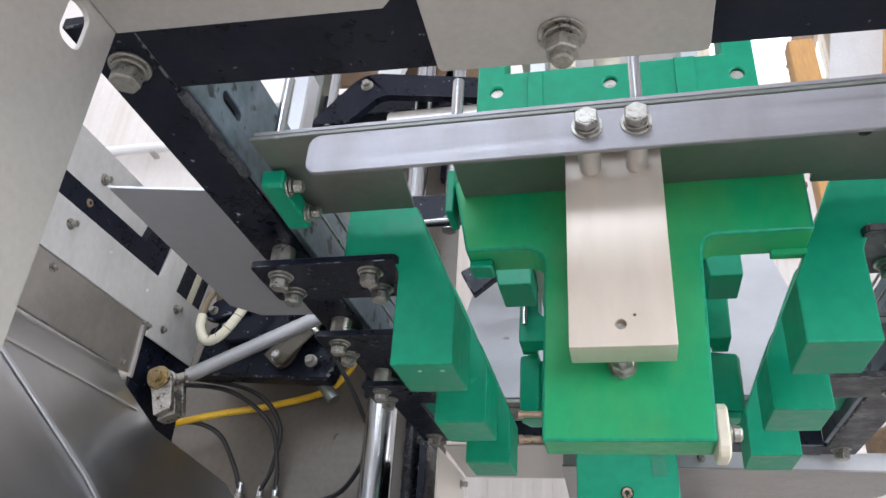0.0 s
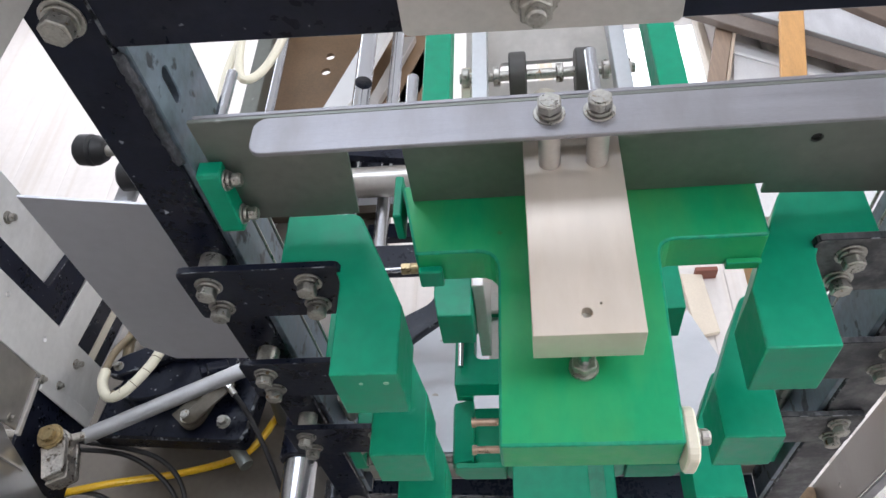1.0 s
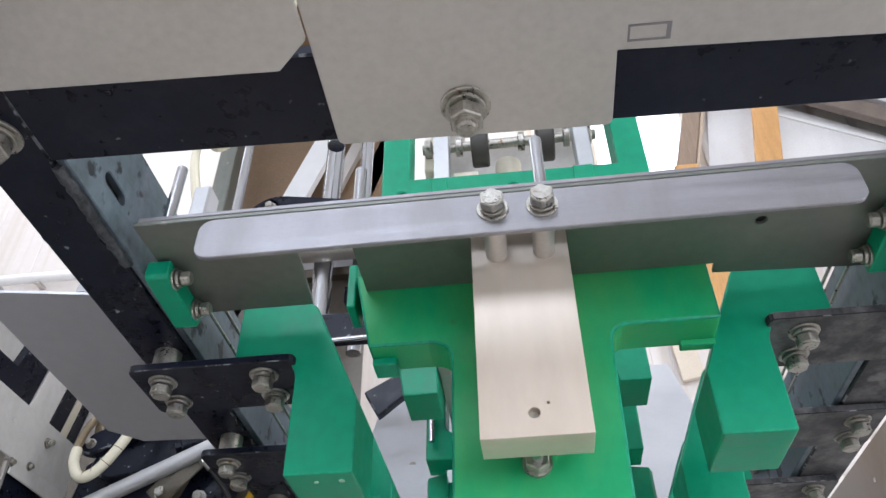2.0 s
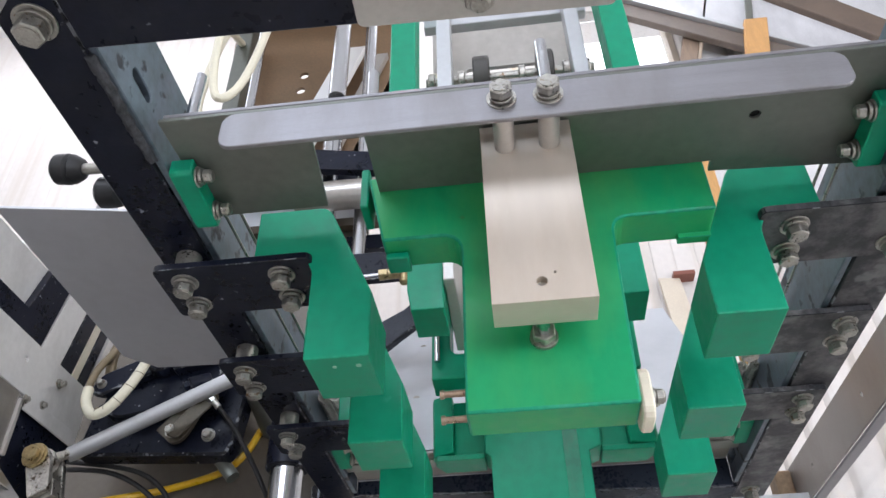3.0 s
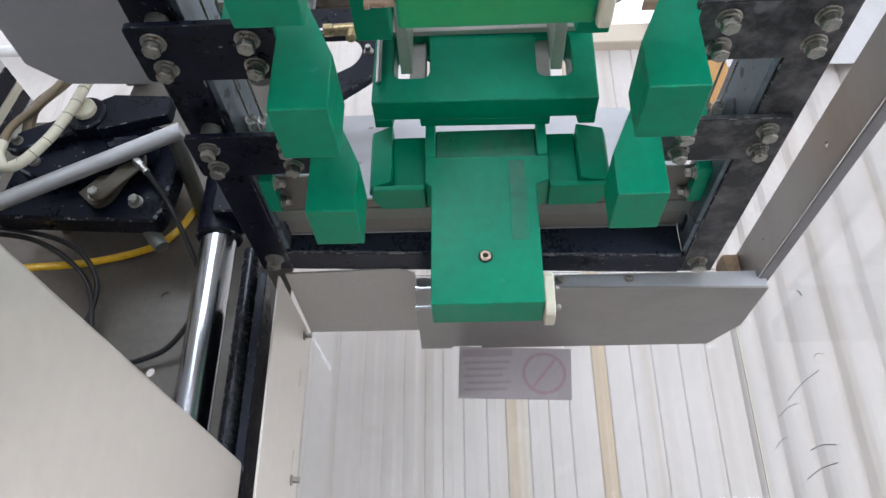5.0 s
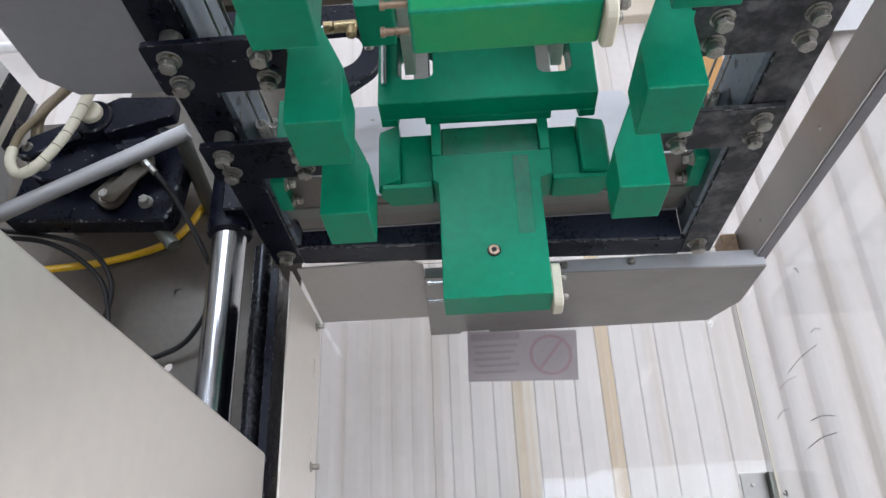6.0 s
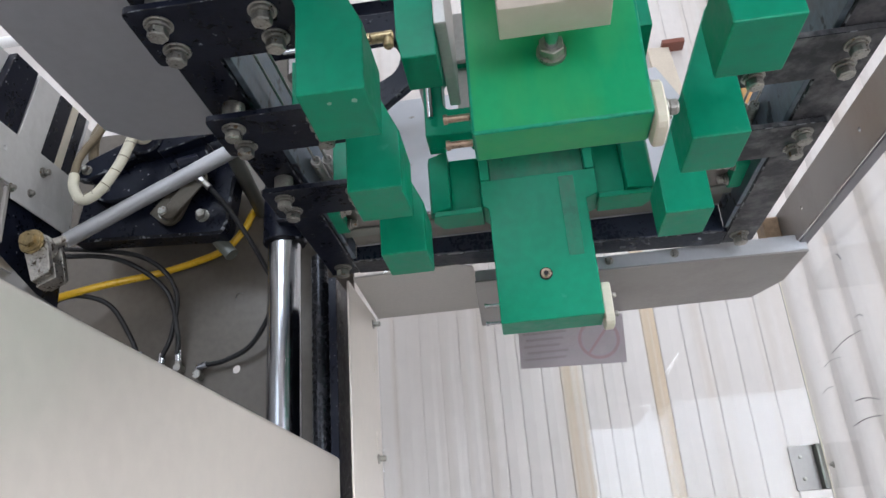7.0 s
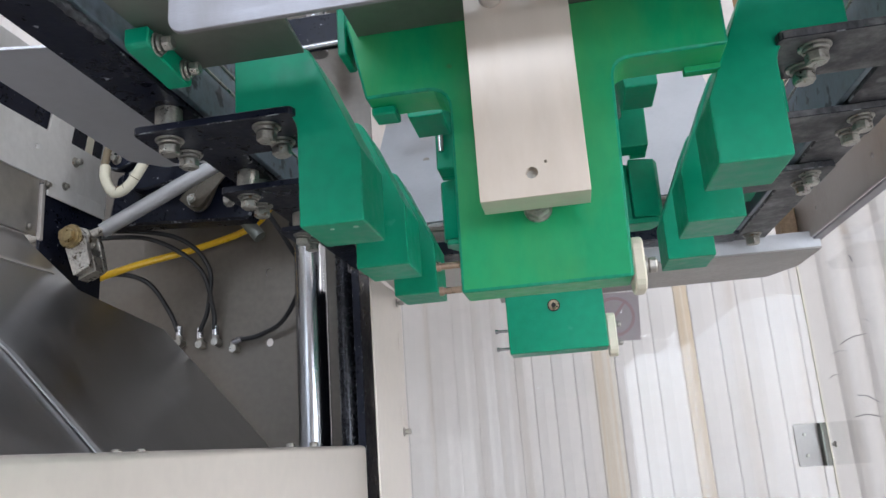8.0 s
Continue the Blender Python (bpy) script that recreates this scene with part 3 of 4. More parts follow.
part("side_pad", slab(slot(0.850, 0.885, 1.016, 1.062, 0.009), "x", 0.053, 0.0625, 0.001), WHITE_PLASTIC, t2, "cream plastic pad")
for z in (1.030, 1.050):
    bolt(t2, (0.0625, 0.868, z), (1, 0, 0), 0.006, 0.004, 0.0045, 1)
    part("pin", merge(cyl((-0.066, 0.87, z + 0.004), (-0.0532, 0.87, z + 0.004), 0.0016, n=10), cyl((-0.069, 0.87, z + 0.004), (-0.066, 0.87, z + 0.004), 0.0026, n=10)), CHROME, t2, "small steel pin", smooth=True)

# ---- green stop blocks under the shelf ----
for sx in (-1, 1):
    for y, x_in in ((0.413, 0.228), (0.888, 0.229)):
        e = thing("stop_block", (sx * 0.236, y + 0.036, 1.182), "small green plastic stop block with two bolts", "stop block", "green stop blocks")
        part("block", slab(fillet([(y, 1.194), (y + 0.058, 1.191), (y + 0.058, 1.2075), (y, 1.2075)], {0: 0.004, 1: 0.004}, 3), "x", sx * x_in, sx * 0.2443, 0.001), GREEN, e)
        for yy in (y + 0.011, y + 0.047):
            bolt(e, (sx * x_in, yy, 1.1995), (-sx, 0, 0), 0.009, 0.006, 0.0075)

# ---- stainless sheets and clear panel at the far side ----
bs = thing("rear_guard_sheet", (0.14, 1.2, 1.16), "flat stainless guard sheet with a cut corner", "guard sheet", "rear guard sheets")
part("sheet", slab([(-0.088, 1.085), (0.366, 1.106), (0.366, 1.225), (0.336, 1.297), (-0.002, 1.297), (-0.003, 1.289), (-0.046, 1.289), (-0.047, 1.297), (-0.094, 1.297)], "z", 1.158, 1.161, 0.0005), GUARD_STEEL, bs)
# lighter metal than the sheet: the light on this face is in its colour
part("fold", box(-0.088, 0.366, 1.1065, 1.1095, 1.1612, 1.184, 0.0005), ALU_LIGHT, bs, "folded front edge, lightened as its brightly lit face")
for x in (0.10, 0.19):
    bolt(bs, (x, 1.1065, 1.176), (0, -1, 0), 0.007, 0.004, 0.006, 1)
bs2 = thing("rear_guard_sheet", (-0.17, 1.2, 1.19), "small flat stainless guard sheet beside the clear panel", "guard sheet", "rear guard sheets")
part("sheet", slab([(-0.262, 1.098), (-0.110, 1.090), (-0.090, 1.104), (-0.090, 1.297), (-0.266, 1.297)], "z", 1.189, 1.192, 0.0005), STEEL_MATT, bs2)

acr = thing("clear_panel", (0.1, 1.30, 0.55), "clear acrylic guard panel with faint reflections", "guard panel", "clear guards")
pane = part("pane", box(-0.268, 0.3845, 1.2985, 1.3035, 0.20, 1.285, 0.0005), ACRYLIC, acr)
pane.visible_shadow = False
sidep = thing("clear_panel", (0.388, 0.7, 0.2), "scratched clear acrylic side guard beside the rail", "guard panel", "clear guards")
side_pane = part("pane", box(0.3862, 0.3912, 0.05, 1.3035, 0.20, 1.236, 0.0005), ACRYLIC, sidep)
side_pane.visible_shadow = False
part("edge_strip", box(0.3846, 0.386, 1.2975, 1.3035, 0.20, 1.236, 0), WHITE_PLASTIC, sidep, "milky sealed edge")
part("foot_strip", box(-0.266, 0.384, 1.2945, 1.2982, 0.20, 0.215, 0.0005), STEEL_MATT, acr, "thin steel foot strip")
for (ya, za), (yb, zb), r in (((1.173, 1.031), (1.070, 1.034), 0.0007), ((1.214, 1.021), (1.148, 1.019), 0.0005), ((1.141, 0.959), (1.073, 0.948), 0.0009),
                              ((1.168, 0.931), (1.079, 0.930), 0.0009), ((1.245, 0.988), (1.200, 0.990), 0.0006), ((1.075, 1.138), (1.066, 1.128), 0.0014), ((1.075, 1.052), (1.050, 1.046), 0.0006)):
    ym, zm = (ya + yb) / 2, (za + zb) / 2 + 0.003
    part("scratch", tube([(0.3861, ya, za), (0.3859, ym, zm), (0.3861, yb, zb)], r * 0.6, 6), SCRATCH, sidep, "dark scratch")
bolt(sidep, (0.3861, 1.272, 0.893), (-1, 0, 0), 0.005, 0.003, 0.0045, 1)
stp = thing("side_plate", (-0.27, 1.19, 0.2), "pale stainless side plate beside the clear panel with screws", "side plate")
part("plate", slab([(1.100, 0.18), (1.297, 0.18), (1.297, 1.1885), (1.100, 1.1885)], "x", -0.272, -0.269, 0.0005, [slot(1.262, 1.267, 1.09, 1.12, 0.002, 3), slot(1.262, 1.267, 0.97, 1.00, 0.002, 3)]), PALE, stp)
for z in (1.171, 0.958, 0.74):
    bolt(stp, (-0.269, 1.266, z), (1, 0, 0), 0.008, 0.005, 0.0075, 1)
    part("nut", cyl((-0.262, 1.266, z), (-0.257, 1.266, z), 0.0045, n=6), BOLT, stp)

hg = thing("hinge_bracket", (0.36, 1.29, 0.86), "small bent stainless hinge bracket", "hinge")
part("leaf", slab(slot(0.335, 0.370, 0.862, 0.925, 0.002, 3), "y", 1.294, 1.298, 0.0005), GUARD_STEEL, hg)
part("fold", slab([(0.3702, 1.298), (0.3702, 1.280), (0.3735, 1.280), (0.3842, 1.298)], "z", 0.862, 0.925, 0.0004), STEEL_DARK, hg)
for z in (0.878, 0.909):
    bolt(hg, (0.349, 1.294, z), (0, -1, 0), 0.005, 0.003, 0, 0)
sg = thing("warning_sticker", (0.047, 1.306, 1.12), "faded grey notice with a prohibition circle on the clear panel", "sticker")
part("sheet", slab([(-0.036, 1.163), (0.133, 1.156), (0.128, 1.076), (-0.039, 1.082)], "y", 1.3045, 1.3052, 0), STICKER, sg)


def printed(x0, x1, z0, z1, m=STICKER_DARK, y=1.3036):
    return part("print_bar", box(x0, x1, y, y + 0.0004, z0, z1, 0), m, sg)


printed(-0.032, 0.044, 1.146, 1.158)
for k in range(5):
    printed(-0.030 + 0.004 * (k % 2), 0.040 - 0.006 * (k % 3), 1.135 - 0.0105 * k, 1.139 - 0.0105 * k)
part("circle", slab(ring(0.090, 1.118, 0.033, 40), "y", 1.3036, 1.304, 0, [ring(0.090, 1.118, 0.028, 40)]), STICKER_RED, sg)
part("slash", slab([(0.068, 1.095), (0.071, 1.092), (0.112, 1.141), (0.109, 1.144)], "y", 1.3031, 1.3034, 0), STICKER_RED, sg)

# ---- outer rail beside the frame ----
rl = thing("outer_rail", (0.36, 0.6, 1.17), "bare stainless angle rail with bolt holes", "rail")
part("web", slab([(0.0, 1.175), (1.135, 1.175), (1.185, 1.222), (1.185, 1.236), (0.0, 1.236)], "x", 0.354, 0.357, 0.0005, [ring(1.063, 1.204, 0.003, 10), ring(0.86, 1.204, 0.003, 10)]), GUARD_STEEL, rl)
part("flange", box(0.3572, 0.3705, 0.0, 1.135, 1.172, 1.175, 0.0005), STEEL, rl)
bolt(rl, (0.357, 1.04, 1.195), (1, 0, 0), 0.010, 0.006, 0.009)
part("end_block", box(0.331, 0.3538, 1.150, 1.185, 1.19, 1.232, 0.002), mat("rusty_tan_steel", (0.42, 0.30, 0.19), 0.6, vary=0.25, scale=40), rl, "tan rusty end block")

# ---- column, back plate, hoses ----
RX, RY = -0.389, 1.18
rod = thing("guide_column", (RX, RY, 0.9), "polished chrome guide column with a black collar", "column")
part("shaft", cyl((RX, RY, 0.30), (RX, RY, 1.30), 0.0262, n=48), CHROME, rod, smooth=True)
part("collar", merge(cyl((RX, RY, 1.292), (RX, RY, 1.43), 0.0345, 0.032, n=32, w=0.002), box(RX, -0.285, RY - 0.05, RY + 0.02, 1.31, 1.40, 0.003)), BLACK, rod, "black painted collar", smooth=True)
rod2 = thing("guide_column", (-0.318, 1.126, 0.9), "slim black round column beside the chrome one", "column")
part("shaft", cyl((-0.318, 1.126, 0.30), (-0.318, 1.126, 1.24), 0.0125, n=24), mat("black_gloss_steel", (0.02, 0.021, 0.026), 0.22, metal=0.5, vary=0.1), rod2, smooth=True)
part("flat_bar", box(-0.302, -0.290, 1.11, 1.25, 0.30, 1.20, 0.001), BLACK, rod2)

bp_ = tagged(obj("back_plate", slab([(-1.6, 0.2), (-0.306, 0.2), (-0.306, 2.0), (-0.60, 2.0), (-0.66, 1.62), (-1.6, 1.62)], "y", 1.300, 1.306, 0,
    [ring(-0.511, 1.130, 0.0075, 18), ring(-0.508, 1.258, 0.0075, 18), ring(-0.477, 1.428, 0.014, 18), ring(-0.31 - 0.02, 1.125, 0.006, 14)]), BACKPLATE), "brown-grey machine back plate with drilled holes", "machine panel", kind="structure")
part("blind_hole", cyl((-0.508, 1.303, 1.258), (-0.508, 1.3062, 1.258), 0.0076, n=18), BACKPLATE, bp_)


def hose(pts, r, m, label, name="air_hose"):
    return tagged(obj(name, tube(pts, r), m, smooth=True), label, "hose")


hose([(-0.823, 1.20, 1.246), (-0.735, 1.24, 1.282), (-0.638, 1.28, 1.312), (-0.539, 1.282, 1.338), (-0.500, 1.286, 1.375), (-0.480, 1.30, 1.424), (-0.476, 1.36, 1.432)], 0.0062, YELLOW, "bright yellow pneumatic hose passing through the plate")
hose([(-0.84, 1.23, 1.24), (-0.78, 1.235, 1.268), (-0.72, 1.25, 1.252), (-0.690, 1.275, 1.20), (-0.676, 1.282, 1.162)], 0.0042, RUBBER, "thin black air hose ending at a push-in fitting")
hose([(-0.82, 1.2, 1.33), (-0.70, 1.22, 1.322), (-0.622, 1.25, 1.27), (-0.606, 1.275, 1.20), (-0.606, 1.282, 1.160)], 0.0042, RUBBER, "thin black air hose ending at a push-in fitting")
hose([(-0.80, 1.2, 1.345), (-0.66, 1.23, 1.325), (-0.605, 1.255, 1.27), (-0.615, 1.275, 1.20), (-0.634, 1.282, 1.158)], 0.0042, RUBBER, "thin black air hose ending at a push-in fitting")
hose([(-0.562, 1.283, 1.137), (-0.52, 1.28, 1.142), (-0.47, 1.27, 1.165), (-0.425, 1.24, 1.23), (-0.435, 1.2, 1.28), (-0.475, 1.16, 1.355), (-0.515, 1.14, 1.405)], 0.0042, RUBBER, "thin black air hose curving behind the column")
for x, z, d in ((-0.676, 1.155, (0.1, -0.15, 1)), (-0.636, 1.148, (0.15, -0.15, 1)), (-0.606, 1.150, (0, -0.15, 1)), (-0.572, 1.135, (1, -0.1, 0.2))):
    e = thing("hose_fitting", (x, 1.30, z), "nickel elbow push-in hose fitting on the back plate", "hose fitting", "hose fittings")
    a, dv = Vector((x, 1.286, z)), Vector(d).normalized()
    part("base", merge(cyl((x, 1.2999, z - 0.012), (x, 1.280, z - 0.012), 0.0075, n=6, w=0.0006), cyl((x, 1.289, z - 0.014), tuple(a), 0.0058, n=14)), BOLT, e)
    part("sleeve", cyl(tuple(a), tuple(a + dv * 0.018), 0.0062, n=16, w=0.0008), CHROME, e, smooth=True)

# ---- black actuator block with arm ----
ac = thing("actuator_block", (-0.58, 1.2, 1.30), "black cast actuator block with bolts and a white cap", "actuator")
part("body", slab(fillet([(-0.750, 1.338), (-0.492, 1.322), (-0.484, 1.34), (-0.470, 1.44), (-0.50, 1.50), (-0.585, 1.525), (-0.735, 1.425)], {1: 0.01, 4: 0.02}, 4), "y", 1.172, 1.214, 0.004), BLACK, ac)
for x, z in ((-0.70, 1.39), (-0.53, 1.45)):
    part("standoff", cyl((x, 1.2142, z), (x, 1.2998, z), 0.012, n=16), STEEL_DARK, ac, smooth=True)
part("cover", slab(fillet([(-0.700, 1.395), (-0.665, 1.378), (-0.560, 1.395), (-0.500, 1.425), (-0.505, 1.47), (-0.56, 1.52), (-0.60, 1.51), (-0.69, 1.43)], {0: 0.01, 1: 0.01, 3: 0.02, 5: 0.02}, 4), "y", 1.128, 1.1715, 0.003), BLACK, ac)
part("hub", cyl((-0.597, 1.098, 1.474), (-0.597, 1.128, 1.474), 0.031, n=32, w=0.003), BLACK, ac, smooth=True)
part("cap", cyl((-0.595, 1.086, 1.475), (-0.595, 1.0979, 1.475), 0.0175, n=28, w=0.002), WHITE_PLASTIC, ac, "round white plastic cap", smooth=True)
part("lever_arm", slab(fillet([(-0.575, 1.445), (-0.470, 1.470), (-0.470, 1.506), (-0.560, 1.512), (-0.585, 1.50)], {1: 0.006, 2: 0.006}, 3), "y", 1.104, 1.1275, 0.003), BLACK, ac, "thick black lever arm")
part("side_lug", slab(fillet([(-0.715, 1.418), (-0.690, 1.412), (-0.610, 1.445), (-0.625, 1.480), (-0.700, 1.448)], {0: 0.010, 4: 0.010}, 4), "y", 1.108, 1.1275, 0.003), BLACK, ac, "black lug with a bolt")
bolt(ac, (-0.694, 1.108, 1.430), (0, -1, 0), 0.010, 0.007, 0.0085)
part("link_strip", slab(fillet([(-0.585, 1.350), (-0.565, 1.340), (-0.505, 1.405), (-0.512, 1.432), (-0.528, 1.428)], {0: 0.008, 1: 0.008}, 4), "y", 1.140, 1.1445, 0.0012), BRONZE, ac, "narrow bronze link strip")
part("clamp_lug", merge(cyl((-0.545, 1.112, 1.418), (-0.515, 1.125, 1.432), 0.013, n=20, w=0.002), cyl((-0.552, 1.109, 1.414), (-0.544, 1.112, 1.418), 0.009, n=6)), BLACK, ac, smooth=True)
part("link_plate", slab(fillet([(-0.605, 1.362), (-0.575, 1.335), (-0.555, 1.345), (-0.52, 1.425), (-0.545, 1.43)], {1: 0.012, 2: 0.012}, 4), "y", 1.150, 1.158, 0.002), BRONZE, ac, "dull bronze link plate")
for x, y, z in ((-0.525, 1.172, 1.357), (-0.578, 1.150, 1.358), (-0.672, 1.128, 1.405)):
    bolt(ac, (x, y, z), (0, -1, 0), 0.014 if y > 1.14 else 0.010, 0.008, 0.0115 if y > 1.14 else 0.009)
part("rear_post", cyl((-0.447, 1.092, 1.420), (-0.470, 1.2998, 1.415), 0.0125, n=18), STEEL_DARK, ac, "grey steel post behind the arm", smooth=True)
part("cable_gland", merge(cyl((-0.522, 1.1385, 1.412), (-0.512, 1.1405, 1.401), 0.0068, n=6), cyl((-0.512, 1.1405, 1.401), (-0.503, 1.143, 1.391), 0.0055, n=14)), CAST, ac, "small threaded cable gland")
part("foot_post", cyl((-0.490, 1.215, 1.300), (-0.532, 1.215, 1.352), 0.0115, n=16), STEEL_DARK, ac, "grey steel foot post", smooth=True)

arm = thing("linkage_arm", (-0.72, 1.11, 1.31), "round grey aluminium linkage arm with a clevis joint", "linkage")
part("tube", cyl((-0.712, 1.108, 1.312), (-0.431, 1.078, 1.4185), 0.0120, n=24, w=0.001), ALU_LIGHT, arm, smooth=True)
PX, PZ = -0.738, 1.291
part("rod_end", merge(cyl((PX + 0.012, 1.090, PZ + 0.008), (-0.708, 1.107, 1.313), 0.0075, n=14), cyl((PX, 1.076, PZ), (PX, 1.098, PZ), 0.020, n=28, w=0.003)), CAST, arm, smooth=True)
part("jam_nut", cyl((-0.7165, 1.1055, 1.309), (-0.7115, 1.108, 1.312), 0.0125, n=6, w=0.0008), ALU_LIGHT, arm, "bright jam nut")
part("pivot_bolt", merge(cyl((PX, 1.044, PZ), (PX, 1.054, PZ), 0.0125, n=6, w=0.001), cyl((PX, 1.054, PZ), (PX, 1.0575, PZ), 0.0165, n=24, w=0.0006), cyl((PX, 1.0577, PZ), (PX, 1.0605, PZ), 0.0195, n=24, w=0.0006)), BRASS, arm, "yellow-zinc pivot bolt")
for y in (1.061, 1.0985):
    part("clevis", slab(fillet([(PX - 0.021, PZ + 0.012), (PX + 0.004, PZ + 0.022), (PX + 0.022, PZ + 0.004), (PX + 0.034, PZ - 0.050), (PX + 0.006, PZ - 0.064)], {0: 0.012, 1: 0.012, 2: 0.012, 3: 0.004, 4: 0.004}, 4), "y", y, y + 0.012, 0.0015), CAST, arm, "worn zinc fork cheek")
part("clevis_base", slab([(PX + 0.010, PZ - 0.040), (PX + 0.030, PZ - 0.030), (PX + 0.036, PZ - 0.056), (PX + 0.006, PZ - 0.068)], "y", 1.0735, 1.098, 0.001), CAST, arm)
part("spring_washer", merge(cyl((PX, 1.1108, PZ), (PX, 1.114, PZ), 0.018, n=24, w=0.0005), cyl((PX, 1.1142, PZ), (PX, 1.124, PZ), 0.0125, n=6, w=0.001)), BRASS, arm)
part("pin", cyl((-0.86, 1.05, 1.292), (-0.775, 1.05, 1.292), 0.007, n=14), BOLT, arm, smooth=True)

hp = thing("cable_loop", (-0.66, 1.09, 1.38), "cream spiral-wrapped cable bent into a loop", "cable")
LOOP_BEND = [(-0.586, 1.078, 1.535), (-0.592, 1.074, 1.504), (-0.603, 1.073, 1.456), (-0.621, 1.073, 1.410), (-0.649, 1.073, 1.369), (-0.676, 1.076, 1.360), (-0.697, 1.083, 1.386), (-0.702, 1.088, 1.412)]
part("wrap", tube(LOOP_BEND, 0.0082, 12), WHITE_HOSE, hp, smooth=True)
part("inner_hose", tube([(-0.704, 1.089, 1.413), (-0.700, 1.095, 1.45), (-0.682, 1.11, 1.50), (-0.66, 1.12, 1.56)], 0.0062, 12), TAN_HOSE, hp, "tan inner hose", smooth=True)
LOOP = smooth_path(LOOP_BEND[:-2], 6)
for p, q in list(zip(LOOP, LOOP[1:]))[1::3]:
    d = (q - p).normalized() + Vector((0.25, 0, 0.25))
    part("wrap_gap", cyl(tuple(p), tuple(p + d.normalized() * 0.0012), 0.00845, n=14), TAN_HOSE, hp)

# ---- left machine wall and chute ----
XL = -0.765
lw = thing("mounting_plate", (XL - 0.01, 0.9, 1.28), "light aluminium mounting plate with bolts and holes", "mounting plate")
part("plate", slab([(0.30, 1.377), (1.19, 1.377), (1.19, 1.462), (0.30, 1.462)], "x", XL, XL - 0.006, 0.0006, [ring(1.008, 1.427, 0.0042, 12), ring(0.90, 1.44, 0.0042, 12)]), PLATE, lw)
for y in (0.803, 1.10):
    bolt(lw, (XL, y, 1.432), (1, 0, 0), 0.010, 0.007, 0.0085)
lw2 = thing("riveted_sheet", (XL - 0.01, 0.7, 1.28), "brushed stainless side panel with rivets", "panel")
part("sheet", slab([(0.30, 1.285), (1.02, 1.285), (1.02, 1.3765), (0.30, 1.3765)], "x", XL - 0.002, XL - 0.006, 0.0006), SIDE_STEEL, lw2)
part("tab", box(XL + 0.0005, XL + 0.004, 1.032, 1.182, 1.354, 1.379, 0.001), PLATE, lw2)
# black plate added for the dark zone below the tab
part("shadow_plate", box(XL - 0.012, XL - 0.006, 1.032, 1.19, 1.20, 1.376, 0.001), BLACK, lw2, "black plate standing in for the shadow under the tab")
part("bracket_arm", box(XL - 0.004, XL + 0.002, 1.022, 1.030, 1.28, 1.3695, 0.001), STEEL_MATT, lw2)
for y, z in ((1.028, 1.369), (1.071, 1.38), (0.80, 1.36), (1.0, 1.295), (0.72, 1.34)):
    bolt(lw2, (XL + 0.004 if y > 1.02 and z > 1.3 else XL - 0.002, y, z), (1, 0, 0), 0.008, 0.005, 0.007, 1)
part("black_strip", slab([(0.30, 1.464), (1.036, 1.464), (1.064, 1.60), (1.008, 1.60), (0.980, 1.505), (0.30, 1.505)], "x", XL - 0.02, XL - 0.006, 0.001), BLACK, lw2, "black painted strip")
for k, (ya, yb, mm) in enumerate(((1.039, 1.097, PLATE), (1.099, 1.133, BLACK), (1.135, 1.153, WHITE_PLASTIC), (1.155, 1.178, BLACK), (1.180, 1.187, ALU_LIGHT))):
    part("end_piece", slab([(ya, 1.464), (yb, 1.464), (yb + 0.030, 1.60), (ya + 0.030, 1.60)], "x", XL - 0.02, XL - 0.006, 0.001), mm, lw2)
socket_screw(lw2, (XL - 0.006, 0.831, 1.486), (1, 0, 0), 0.0065)
socket_screw(lw2, (XL - 0.006, 0.62, 1.486), (1, 0, 0), 0.0065)
bolt(lw2, (XL - 0.020, 0.861, 1.55), (1, 0, 0), 0.011, 0.008, 0.010)
part("upper_plate", box(XL - 0.03, XL - 0.02, 0.30, 1.26, 1.505, 1.60, 0.001), PLATE, lw2)

ch = thing("chute_sheet", (-0.62, 0.6, 0.94), "dark polished stainless chute sheets with a bright seam", "chute")


SA, SB, SN = Vector((-0.50, 0, 0.936)), Vector((-0.775, 0, 1.286)), Vector((0.786, 0, 0.618))


def sloped(pts, lift, thick=0.002):
    """A sheet on the slope from the guard wall up to the side sheets; points are (up the slope from 0 to 1, y)."""
    bm = bmesh.new()
    top = [bm.verts.new(SA.lerp(SB, u) + Vector((0, y, 0)) + SN * lift) for u, y in pts]
    bot = [bm.verts.new(v.co - SN * thick) for v in top]
    bm.faces.new(top)
    bm.faces.new(bot[::-1])
    for i in range(len(top)):
        k = (i + 1) % len(top)
        bm.faces.new((top[i], top[k], bot[k], bot[i]))
    return bm


part("near_sheet", sloped([(0.0, 0.0), (0.0, 0.815), (0.38, 0.775), (0.74, 0.70), (1.0, 0.66), (1.0, 0.0)], 0.0), STEEL_SHINY, ch)
part("far_sheet", sloped([(0.0, 0.82), (0.0, 1.292), (0.10, 1.290), (0.64, 1.235), (0.75, 1.04), (0.95, 1.0), (1.0, 1.0), (1.0, 0.665), (0.74, 0.705), (0.38, 0.78)], 0.0), STEEL_SHINY, ch)
part("seam", sloped([(0.0, 0.808), (0.0, 0.818), (0.38, 0.782), (0.74, 0.706), (1.0, 0.666), (1.0, 0.658), (0.74, 0.698), (0.38, 0.773)], 0.0035), ALU_LIGHT, ch, "bright folded seam")
part("crease", sloped([(0.80, 0.0), (0.80, 1.0), (0.815, 1.0), (0.815, 0.0)], 0.002), STEEL_MATT, ch)

